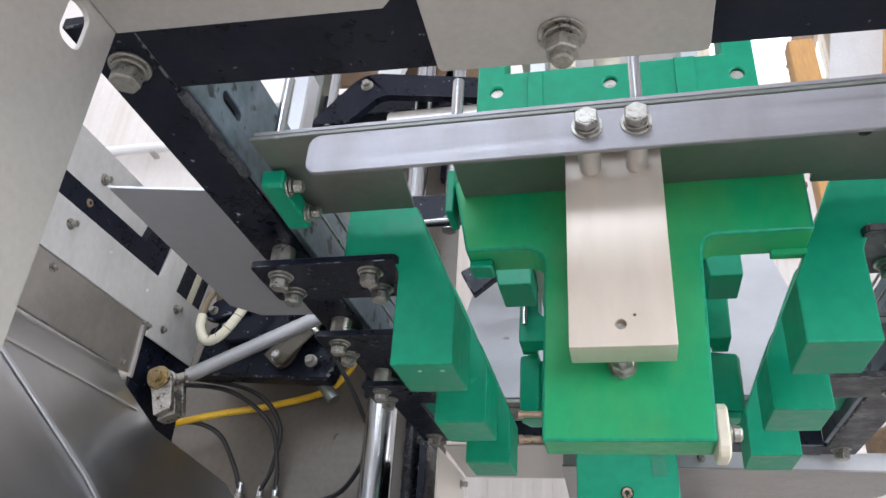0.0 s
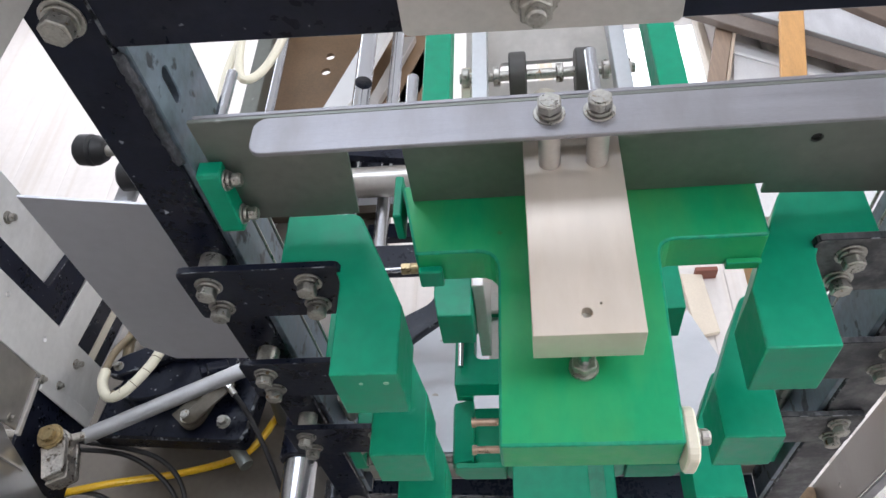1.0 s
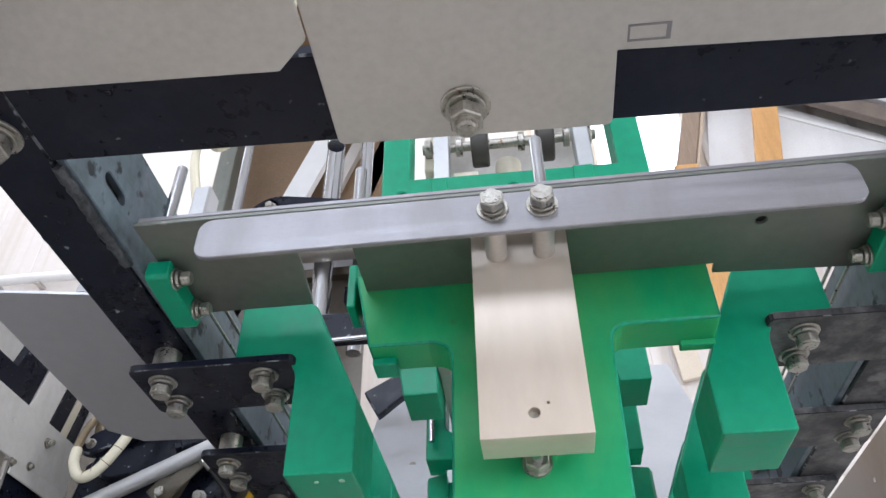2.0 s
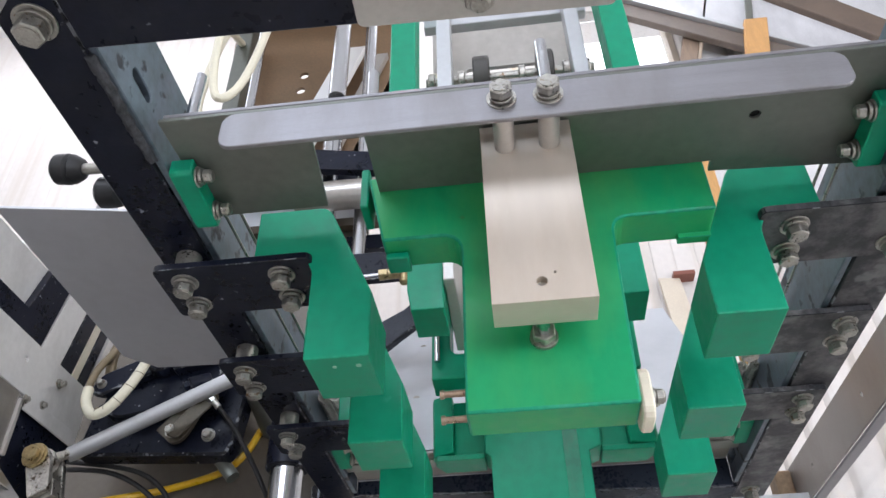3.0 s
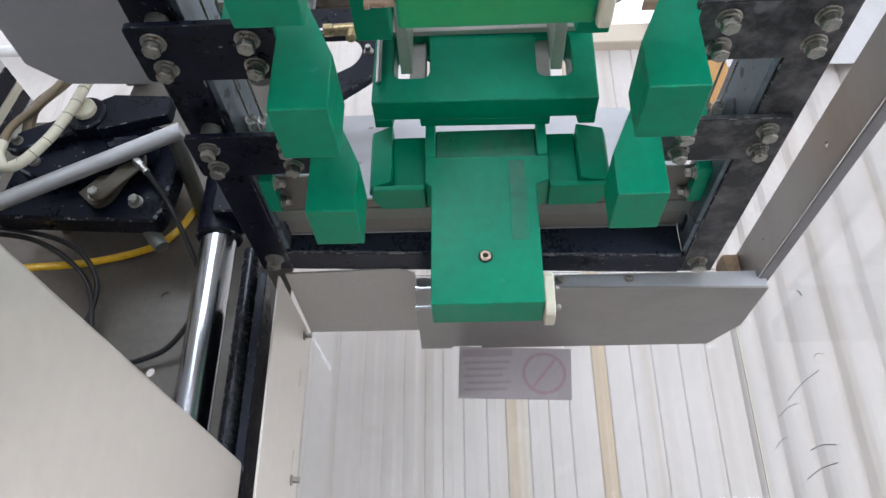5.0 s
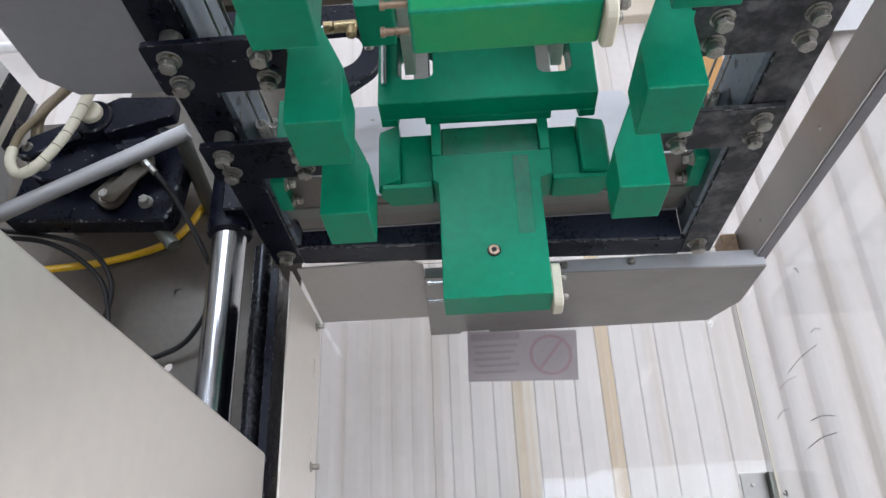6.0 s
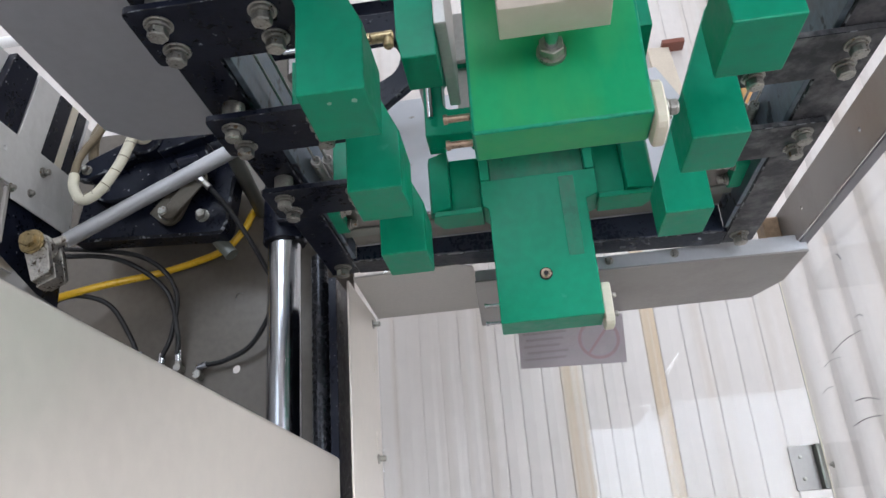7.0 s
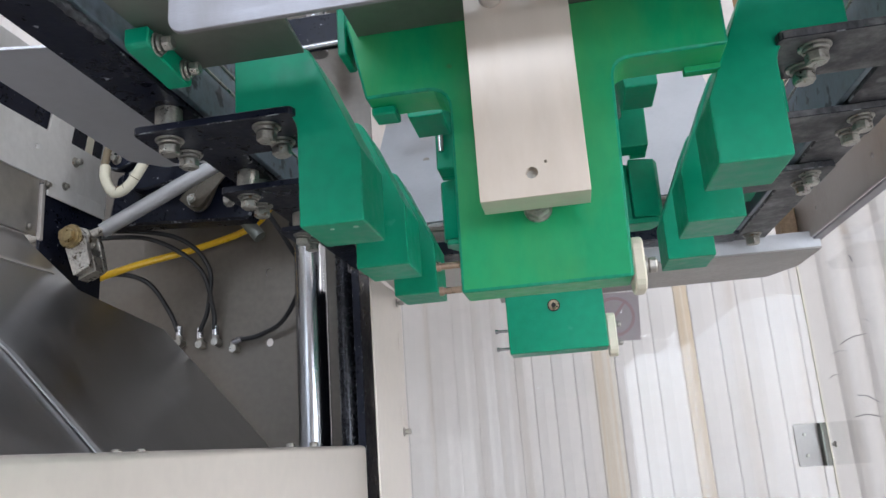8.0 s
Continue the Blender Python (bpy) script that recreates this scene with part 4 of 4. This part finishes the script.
gp = thing("guard_wall", (-0.39, 0.5, 0.0), "pale satin steel box wall with a rounded top edge", "guard panel")
def wall_top(y):
    return 0.9415 + 0.0125 * max(0.0, 1.085 - y)


shell = box(-0.495, -0.283, -0.6, 1.085, 0.05, 0.941, 0.006, 3)
for v in shell.verts:
    if v.co.z > 0.5:
        v.co.z += wall_top(v.co.y) - 0.941
part("shell", shell, PALE, gp, smooth=True)
for y0, y1 in ((-0.55, 0.735), (0.745, 1.02)):
    lip = box(-0.4935, -0.489, y0, y1, 0.9, 1.0, 0)
    for v in lip.verts:
        v.co.z = wall_top(v.co.y) + (0.004 if v.co.z > 0.95 else -0.002)
    part("lip", lip, CEIL, gp, "thin bright sheet lip along the top")
for x, y in ((-0.455, 0.752), (-0.455, 0.800), (-0.385, 1.06), (-0.352, 1.062)):
    bolt(gp, (x, y, wall_top(y)), (0, 0, 1), 0.011, 0.007, 0.0105, 1)

# ---- grey sheet over the left rail ----
fl = thing("grey_sheet", (-0.38, 0.68, 1.284), "flat grey painted sheet fixed beside the frame rail", "sheet metal")
part("sheet", slab([(-0.469, 0.522), (-0.262, 0.560), (-0.262, 0.832), (-0.445, 0.822), (-0.474, 0.79)], "z", 1.284, 1.287, 0.0005), GREY_PAINT, fl)
for y in (0.62, 0.78):
    part("stay", cyl((-0.276, y, ZF + 0.008), (-0.276, y, 1.284), 0.006, n=12), BOLT, fl)

# ---- near cover plates ----
cv = thing("cover_plate", (-0.02, 0.2, 1.176), "brushed stainless cover plate bolted to the crossbar", "cover plate")
part("plate", lean(slab(fillet([(-0.086, -0.1), (0.31, -0.1), (0.31, 0.268), (0.052, 0.261), (0.052, 0.306), (-0.088, 0.306)], {4: 0.004, 5: 0.004}, 3), "z", 1.1900, 1.1940, 0.0005)), STEEL_MATT, cv)
for x0, x1, y0, y1 in ((0.056, 0.075, 0.2475, 0.2485), (0.056, 0.075, 0.2555, 0.2565), (0.056, 0.057, 0.2485, 0.2555), (0.073, 0.075, 0.2485, 0.2555)):
    part("scribed_mark", lean(box(x0, x1, y0, y1, 1.1896, 1.1899, 0)), SCRATCH, cv, "dark scribed rectangle")
bolt(cv, (-0.020, 0.286, 1.1821), (0, 0, -1), 0.0155, 0.009, 0.0125)
part("bolt_end", cyl((-0.020, 0.286, 1.1635), (-0.020, 0.286, 1.171), 0.0055, n=16, w=0.001), BOLT, cv, smooth=True)
cs = thing("side_cover", (-0.25, 0.1, 1.0), "brushed stainless folded side cover with a slot hole", "cover plate")
part("top", slab([(-0.247, -0.1), (-0.088, -0.1), (-0.088, 0.238), (-0.104, 0.253), (-0.247, 0.247)], "z", 1.180, 1.1835, 0.0004), STEEL_MATT, cs)
part("side", slab([(-0.1, 0.75), (0.247, 0.75), (0.247, 1.183), (-0.1, 1.183)], "x", -0.2475, -0.2505, 0.0004, [slot(0.214, 0.229, 1.149, 1.174, 0.006)]), STEEL_MATT, cs)

# ---- green hangers behind the near pusher ----
for x0, x1, xs in ((-0.119, -0.082, -1), (0.082, 0.115, 1)):
    e = thing("hanger_block", ((x0 + x1) / 2, 0.71, 1.235), "green plastic hanger block behind the pusher plate", "hanger block", "green hanger blocks")
    part("block", slab([(x0 + 0.004, 1.237), (x1, 1.237), (x1, 1.40), (x0, 1.40), (x0, 1.262)], "y", 0.672, 0.725, 0.0014, seg=2), GREEN, e)
    xi = x1 if xs < 0 else x0
    part("liner", box(min(xi - xs * 0.0005, xi - xs * 0.012), max(xi - xs * 0.0005, xi - xs * 0.012), 0.66, 0.80, 1.262, 1.40, 0.001), STEEL_MATT, e, "grey steel liner")
    if xs < 0:
        part("pin", cyl((-0.104, 0.796, 1.248), (-0.104, 0.796, 1.33), 0.0032, n=12), CHROME, e, smooth=True)

# ---- green yoke and rollers above ----
yk = thing("yoke_frame", (0.005, 0.6, 1.372), "bright green plastic U-shaped yoke with recessed bolts", "yoke")
YO = [(-0.1255, 1.372), (0.136, 1.372), (0.136, 1.80), (0.108, 1.80), (0.108, 1.425), (-0.0975, 1.428), (-0.0975, 1.80), (-0.1255, 1.80)]
part("frame", slab(YO, "y", 0.580, 0.614, 0.0014, [ring(-0.106, 1.405, 0.0065, 14), ring(0.004, 1.404, 0.0065, 14), ring(0.119, 1.400, 0.0065, 14)]), GREEN, yk)
for x0, x1 in ((-0.075, -0.060), (0.064, 0.083)):
    part("step", box(x0, x1, 0.5775, 0.5795, 1.374, 1.424, 0.0006), GREEN, yk)
for x, z in ((-0.106, 1.405), (0.004, 1.404), (0.119, 1.400)):
    part("bolt", cyl((x, 0.584, z), (x, 0.613, z), 0.0061, n=16), BOLT, yk, smooth=True)
rs = thing("roller_set", (0.01, 0.59, 1.43), "two dark rollers on a steel shaft between pale bars", "rollers")
for x in (-0.0655, 0.079):
    part("bar", box(x * 1.06 - 0.0085, x * 1.06 + 0.0085, 0.618, 0.640, 1.447, 1.80, 0.001), ALU_LIGHT, rs, "pale aluminium bar")
part("shaft", cyl((-0.095, 0.655, 1.548), (0.105, 0.655, 1.548), 0.0060, n=14), BOLT, rs, smooth=True)
for x in (-0.0265, 0.045):
    part("roller", cyl((x * 1.05 - 0.010, 0.655, 1.548), (x * 1.05 + 0.010, 0.655, 1.548), 0.0265, n=28, w=0.002), mat("dark_rubber_roller", (0.06, 0.055, 0.05), 0.55), rs, smooth=True)
part("post", cyl((0.003, 0.70, 1.43), (0.003, 0.70, 1.56), 0.0155, n=20, w=0.004), WHITE_PLASTIC, rs, "cream round post", smooth=True)
part("plate", slab([(-0.095, 1.43), (0.106, 1.43), (0.106, 1.80), (-0.095, 1.80)], "y", 0.730, 0.736, 0, [slot(-0.06, -0.030, 1.50, 1.56, 0.004, 3), slot(0.035, 0.075, 1.49, 1.54, 0.004, 3), slot(-0.05, 0.06, 1.62, 1.66, 0.004, 3), ring(-0.018, 1.50, 0.006, 12)]), SIDE_STEEL, rs, "brown-grey plate with cut-outs")
for x in (-0.088, -0.052, 0.020, 0.072, 0.096):
    part("collar", cyl((x - 0.004, 0.655, 1.548), (x + 0.004, 0.655, 1.548), 0.0115, n=18, w=0.001), CAST, rs, smooth=True)
part("bush_block", box(-0.094, -0.082, 0.66, 0.70, 1.52, 1.575, 0.002), WHITE_PLASTIC, rs, "cream bush block")
part("brace", box(-0.060, -0.032, 0.66, 0.72, 1.500, 1.512, 0.001), WHITE_PLASTIC, rs)
part("tie", box(-0.096, 0.107, 0.641, 0.655, 1.64, 1.68, 0.001), ALU_LIGHT, rs)
for x, y, z in ((0.0185, 0.394, 1.269), (-0.1, 0.40, 1.262), (-0.232, 0.403, 1.284)):
    e = thing("standing_pin", (x, y, 1.2116), "polished steel pin standing on the shelf", "pin", "pins on the shelf")
    part("pin", cyl((x, y, 1.2116), (x, y, z), 0.004, n=16, w=0.001), CHROME, e, smooth=True)
for x in (-0.19, -0.079, 0.075):
    e = thing("spring_washer_stack", (x, 0.40, 1.209), "stack of steel washers on the shelf", "washers", "washer stacks")
    for k in range(3):
        part("washer", cyl((x + 0.0006 * k, 0.40, 1.2117 + 0.0034 * k), (x, 0.40, 1.2145 + 0.0034 * k), 0.0125 - 0.001 * (k % 2), n=24, w=0.0004), BOLT, e, smooth=True)

# ---- tension springs inside the rails ----


def spring(sx, x):
    e = thing("tension_spring", (sx * x, 0.80, 1.232), "long steel wire with a tension spring", "spring", "tension springs")
    part("wire", tube([(sx * x, 0.42, 1.228), (sx * x, 0.82, 1.228)], 0.0013, 6, 1), BOLT, e, smooth=True)
    n, pts = 15, []
    for i in range(n * 8 + 1):
        a = 2 * math.pi * i / 8
        pts.append((sx * x + 0.0052 * math.cos(a), 0.82 + 0.055 * i / (n * 8), 1.228 + 0.0052 * math.sin(a)))
    part("coil", tube(pts, 0.0011, 5, 1), BOLT, e, smooth=True)
    part("end_wire", tube([(sx * x, 0.875, 1.228), (sx * x, 1.03, 1.228)], 0.0013, 6, 1), BOLT, e, smooth=True)
    part("hook", box(sx * x - 0.004, sx * x + 0.004, 1.028, 1.0435, 1.222, 1.234, 0.001), BOLT, e)


for sx in (-1, 1):
    for x in (0.2385, 0.2255):
        spring(sx, x)

# ---- sloping plate and linkage beyond the hooks ----
sl = thing("sloping_plate", (0.01, 1.2, 1.22), "pale blue-grey sloping metal plate with small holes", "chute plate")
bm = bmesh.new()
c = [(-0.245, 0.968, 1.217), (0.262, 0.968, 1.217), (0.262, 1.285, 1.598), (-0.245, 1.285, 1.598)]
nn = Vector((0, 0.769, -0.639)) * -0.003
tp = [bm.verts.new(p) for p in c]
bt = [bm.verts.new(Vector(p) + nn) for p in c]
bm.faces.new(tp)
bm.faces.new(bt[::-1])
for i in range(4):
    bm.faces.new((tp[i], tp[(i + 1) % 4], bt[(i + 1) % 4], bt[i]))
part("plate", bm, mat("pale_blue_plate", (0.43, 0.45, 0.48), 0.48, metal=0.3, vary=0.06, smear=((0.34, 0.36, 0.39), 0.5, 9, 0.48)), sl)
part("lower_edge", box(-0.245, 0.262, 0.962, 0.985, 1.203, 1.2155, 0.001), STEEL_DARK, sl)
for x, y, z in ((-0.176, 1.2165, 1.514), (-0.168, 1.075, 1.344)):
    part("screw", cyl((x, y, z), (x, y - 0.004, z + 0.002), 0.005, n=14), BOLT, sl)
# far shelf
dk = thing("far_shelf_sheet", (0, 0.95, 1.205), "dull grey-brown sheet shelf above the far crossbar", "sheet metal")
part("shelf", slab([(-0.237, 0.895), (-0.15, 0.895), (-0.15, 0.945), (0.15, 0.945), (0.15, 0.895), (0.237, 0.895), (0.237, 1.017), (-0.237, 1.017)], "z", 1.205, 1.208, 0.0004), mat("dull_brown_sheet", (0.16, 0.145, 0.13), 0.4, metal=0.5, vary=0.15), dk)
part("rear_lip", box(-0.237, 0.237, 1.0175, 1.0205, 1.204, 1.2085, 0.0004), STEEL, dk, "bright rear lip")

cl = thing("curved_lever", (-0.2, 1.14, 1.5), "black curved cast lever with a round opening and brass nipple", "lever")
CL = fillet([(-0.40, 1.516), (-0.205, 1.513), (-0.170, 1.514), (-0.156, 1.487), (-0.168, 1.458), (-0.228, 1.425), (-0.206, 1.385), (-0.177, 1.409), (-0.136, 1.440), (-0.131, 1.50), (-0.142, 1.566), (-0.40, 1.568)], {2: 0.010, 3: 0.016, 4: 0.012, 8: 0.02, 10: 0.01}, 5)
part("lever", slab(CL, "y", 0.995, 1.010, 0.002), BLACK, cl)
part("rod", cyl((-0.33, 0.985, 1.509), (-0.211, 0.985, 1.512), 0.0042, n=14), CHROME, cl, "thin steel rod", smooth=True)
part("nipple", merge(cyl((-0.213, 0.985, 1.512), (-0.200, 0.985, 1.5125), 0.0092, n=6), cyl((-0.2002, 0.985, 1.5125), (-0.166, 0.985, 1.5135), 0.0084, n=16, w=0.002), cyl((-0.174, 0.985, 1.5135), (-0.174, 0.985, 1.492), 0.0074, n=14, w=0.003)), BRASS, cl, "brass elbow nipple", smooth=True)
bolt(cl, (-0.150, 0.995, 1.480), (0, -1, 0), 0.008, 0.006, 0.007)
part("pivot_rod", cyl((-0.150, 1.0102, 1.548), (-0.150, 1.243, 1.548), 0.006, n=14), BOLT, cl, smooth=True)

ub = thing("overhead_bars", (-0.3, 1.25, 1.8), "grey and black cross bars over the chute with chrome shafts", "cross bars")
part("black_bar", box(-0.62, -0.20, 1.24, 1.27, 1.955, 2.02, 0.002), BLACK, ub)
part("brown_bar", box(-0.62, -0.10, 1.26, 1.28, 1.85, 1.872, 0.001), mat("dark_bronze_bar", (0.10, 0.08, 0.06), 0.4, metal=0.6), ub)
part("grey_bar", box(-0.62, -0.10, 1.285, 1.30, 1.872, 1.945, 0.001), ALU_LIGHT, ub)
part("lower_bar", box(-0.34, -0.19, 1.25, 1.27, 1.775, 1.812, 0.001), BLACK, ub)
for x, r in ((-0.372, 0.020), (-0.30, 0.014)):
    part("shaft", cyl((x, 1.20, 1.62), (x, 1.20, 2.6), r, n=24), CHROME, ub, "chrome vertical shaft", smooth=True)
part("roller", cyl((-0.425, 1.16, 1.845), (-0.13, 1.16, 1.845), 0.03, n=24, w=0.002), SIDE_STEEL, ub, "dull horizontal steel roller", smooth=True)
part("frame_post", box(-0.66, -0.62, 1.22, 1.30, 1.70, 2.6, 0.002), STEEL_DARK, ub)
ar = thing("bent_lever", (-0.4, 1.1, 1.9), "black bent lever with a pivot bolt", "lever")
part("lever", slab(fillet([(-0.600, 1.865), (-0.505, 1.975), (-0.47, 1.985), (-0.20, 1.935), (-0.20, 1.885), (-0.45, 1.925), (-0.52, 1.86)], {1: 0.02, 2: 0.02, 5: 0.02}, 4), "y", 1.15, 1.168, 0.002), BLACK, ar)
bolt(ar, (-0.483, 1.15, 1.953), (0, -1, 0), 0.014, 0.008, 0.013)
part("rod", cyl((-0.560, 1.16, 1.86), (-0.560, 1.16, 2.4), 0.010, n=16), CHROME, ar, smooth=True)

bx = thing("brown_housing", (-0.28, 1.0, 1.9), "brown fibre-board housing with round holes", "housing")
part("board", slab([(-0.72, 2.16), (-0.24, 2.12), (-0.24, 2.70), (-0.74, 2.70)], "y", 1.36, 1.37, 0, [ring(-0.52, 2.48, 0.013, 14), ring(-0.525, 2.42, 0.013, 14), ring(-0.464, 2.316, 0.013, 14)]), BROWN, bx)
part("shaft", cyl((-0.33, 1.06, 2.02), (-0.33, 1.06, 2.70), 0.017, n=24), CHROME, bx, "chrome shaft", smooth=True)
part("top", box(-0.74, -0.24, 1.03, 1.37, 2.70, 2.72, 0.001), BROWN, bx)
for k, (x, w, m) in enumerate(((-0.66, 0.06, CEIL), (-0.575, 0.03, STEEL_MATT), (-0.52, 0.05, CEIL))):
    e = thing("slanted_strut", (x, 1.2, 1.8), "pale slanted machine strut behind the frame", "strut", "slanted struts")
    part("strut", slab([(x, 1.72), (x + w, 1.72), (x + w + 0.26, 2.5), (x + 0.26, 2.5)], "y", 1.30 + 0.03 * k, 1.32 + 0.03 * k, 0.001), m, e)
hose([(-0.59, 1.06, 2.70), (-0.575, 1.0, 2.30), (-0.565, 0.98, 2.08), (-0.535, 0.97, 1.95), (-0.50, 1.0, 2.05), (-0.47, 1.03, 2.4), (-0.47, 1.06, 2.70)], 0.0085, WHITE_HOSE, "cream looped hose hanging from above", "looped_hose")
hose([(-0.64, 1.215, 2.45), (-0.61, 1.08, 2.30), (-0.60, 1.02, 2.02), (-0.57, 1.0, 1.88), (-0.545, 1.0, 1.80)], 0.009, WHITE_HOSE, "cream hose hanging from above", "looped_hose")

# ---- clamping knobs beside the rail ----
kb = thing("clamp_assembly", (-0.45, 0.66, 1.287), "black ball clamping knobs on threaded studs", "knobs")
part("knob", merge(cyl((-0.664, 0.800, 1.619), (-0.636, 0.800, 1.616), 0.0225, 0.0235, 24, 0.005), cyl((-0.636, 0.800, 1.616), (-0.618, 0.800, 1.614), 0.0235, 0.014, 24, 0.003)), RUBBER, kb, "black plastic knob", smooth=True)
part("knob", merge(cyl((-0.604, 0.830, 1.592), (-0.568, 0.830, 1.590), 0.024, 0.022, 24, 0.005)), RUBBER, kb, "black plastic knob", smooth=True)
part("stud", cyl((-0.620, 0.800, 1.614), (-0.43, 0.800, 1.605), 0.0085, n=14), BOLT, kb, smooth=True)
part("stud", cyl((-0.570, 0.830, 1.590), (-0.43, 0.822, 1.590), 0.0085, n=14), BOLT, kb, smooth=True)
part("clamp_arm", slab([(-0.626, 1.540), (-0.591, 1.540), (-0.589, 1.629), (-0.621, 1.629)], "y", 0.856, 0.864, 0.002), ALU_LIGHT, kb, "pale clamp arm")
part("post", box(-0.445, -0.420, 0.785, 0.820, 1.2875, 1.66, 0.003), ALU_LIGHT, kb)

# ---- timber, beam and sheets high on the back wall ----
def leaning(x, z, w, dx, z1):
    """Outline of a strut of that width, leaning by dx per metre, from z up to z1."""
    return [(x, z), (x + w, z), (x + w + dx * (z1 - z), z1), (x + dx * (z1 - z), z1)]


pk = thing("timber_plank", (1.19, 2.20, 4.40), "orange-brown timber plank hung from the ceiling", "plank")
part("board", slab(leaning(0.901, 2.70, 0.098, 0.21, 3.60), "y", 2.20, 2.23, 0.003), WOOD, pk)
part("hanger", slab(leaning(1.10, 3.56, 0.03, 0.21, 4.40), "y", 2.235, 2.245, 0.001), STEEL_DARK, pk)
pk2 = thing("timber_post", (0.81, 2.34, 4.40), "grey-brown timber post under the ceiling", "post")
part("post", slab(leaning(0.644, 2.90, 0.075, 0.28, 4.40), "y", 2.28, 2.33, 0.003), mat("grey_timber", (0.24, 0.17, 0.12), 0.6, vary=0.2, stretch=(8, 8, 1)), pk2)
part("edge_strip", slab(leaning(0.720, 2.90, 0.014, 0.28, 4.40), "y", 2.272, 2.328, 0.002), mat("pale_timber", (0.42, 0.33, 0.25), 0.6, vary=0.15, stretch=(8, 8, 1)), pk2)
bmx = thing("diagonal_beam", (1.3, 2.28, 3.5), "dark brown diagonal roof beam on the wall", "beam")
part("beam", slab([(0.58, 3.789), (2.4, 2.551), (2.4, 2.651), (0.58, 3.889)], "y", 2.235, 2.27, 0.003), mat("brown_beam", (0.15, 0.12, 0.10), 0.5, vary=0.2), bmx)
part("top_flange", slab([(0.58, 3.891), (2.4, 2.653), (2.4, 2.673), (0.58, 3.911)], "y", 2.215, 2.27, 0.002), ALU_LIGHT, bmx, "bright top flange")
rsx = thing("roof_sheet", (1.6, 2.30, 4.40), "pale grey translucent roof sheet above the beam", "roof sheet")
part("sheet", slab([(0.58, 3.913), (2.6, 2.54), (2.6, 4.39), (0.58, 4.39)], "y", 2.272, 2.277, 0.001), mat("clouded_sheet", (0.60, 0.60, 0.62), 0.45, vary=0.12, scale=9, smear=((0.40, 0.40, 0.42), 0.6, 7, 0.48)), rsx)
wr = thing("wall_pipe", (-2.2, 2.36, 2.83), "white painted pipe along the back wall", "pipe")
part("pipe", cyl((-2.95, 2.355, 2.83), (-1.2, 2.355, 2.83), 0.022, n=20), CEIL, wr, smooth=True)
for x in (-2.7, -1.95, -1.3):
    part("bracket", box(x - 0.012, x + 0.012, 2.35, 2.3995, 2.80, 2.812, 0.001), STEEL_MATT, wr)
pls = thing("pale_sheet", (1.4, 2.33, 3.2), "pale plastic sheet hung behind the plank", "sheet")
part("sheet", slab([(0.74, 2.62), (2.3, 2.62), (2.3, 2.66), (0.93, 3.60)], "y", 2.338, 2.342, 0.001), mat("pale_plastic", (0.70, 0.70, 0.71), 0.5, vary=0.08, scale=7, smear=((0.55, 0.53, 0.52), 0.5, 8, 0.50)), pls)
part("hem", slab([(0.89, 3.52), (2.2, 2.715), (2.2, 2.735), (0.89, 3.54)], "y", 2.330, 2.336, 0.001), CEIL, pls, "white hem")
bt_ = thing("timber_batten", (0.277, 0.937, 1.204), "pale timber batten standing on the side rail", "batten")
part("batten", box(0.266, 0.302, 0.925, 0.952, 1.2042, 1.75, 0.002), WOOD, bt_)
bmx = thing("diagonal_beam", (1.3, 2.33, 3.5), "dark brown diagonal roof beam on the wall", "beam")
part("beam", slab([(0.66, 4.40), (0.90, 4.40), (2.1, 3.08), (2.1, 2.94)], "y", 2.24, 2.295, 0.003), mat("brown_beam", (0.15, 0.11, 0.085), 0.6, vary=0.2), bmx)
bt2 = thing("wall_batten", (0.6, 2.38, 2.37), "thin red-brown batten fixed on the wall", "batten")
part("batten", box(0.569, 0.645, 2.345, 2.3975, 2.399, 2.417, 0.002), mat("red_brown_paint", (0.22, 0.075, 0.05), 0.5, vary=0.15), bt2)
cb = thing("slanted_board", (0.6, 2.37, 2.2), "cream painted slanted board leaning on the wall", "board")
part("board", slab([(0.518, 2.406), (0.592, 2.399), (0.613, 2.166), (0.535, 2.151)], "y", 2.365, 2.385, 0.002), CREAM, cb)

# ---- cables and strips behind the cable loop ----
hose([(-0.686, 1.12, 1.425), (-0.694, 1.12, 1.47), (-0.692, 1.12, 1.505), (-0.670, 1.125, 1.545), (-0.64, 1.15, 1.62), (-0.60, 1.22, 1.70)], 0.0085, TAN_HOSE, "tan rubber hose behind the cable loop", "tan_hose")
ws = thing("white_trunking", (-0.72, 1.22, 1.5), "narrow white trunking strip on the back plate", "trunking")
part("strip", slab([(-0.745, 1.43), (-0.725, 1.43), (-0.66, 1.60), (-0.68, 1.60)], "y", 1.274, 1.2995, 0.001), WHITE_PLASTIC, ws)

# ---- hanging fluorescent lamp by the doorway ----
tl = thing("tube_lamp", (0.98, -2.5, 2.0), "hanging fluorescent tube lamp, switched on", "lamp")
part("tube", cyl((0.95, -1.75, 2.0), (1.02, -3.25, 2.0), 0.019, n=16), TUBE_LIGHT, tl, "glowing white tube", smooth=True)
part("batten", slab([(0.925, -1.70), (0.975, -1.70), (1.045, -3.30), (0.995, -3.30)], "z", 2.03, 2.07, 0.003), WALL, tl)
for x, y in ((0.96, -1.95), (1.01, -3.05)):
    part("cable", cyl((x, y, 2.07), (x, y, 4.40), 0.003, n=8), RUBBER, tl)
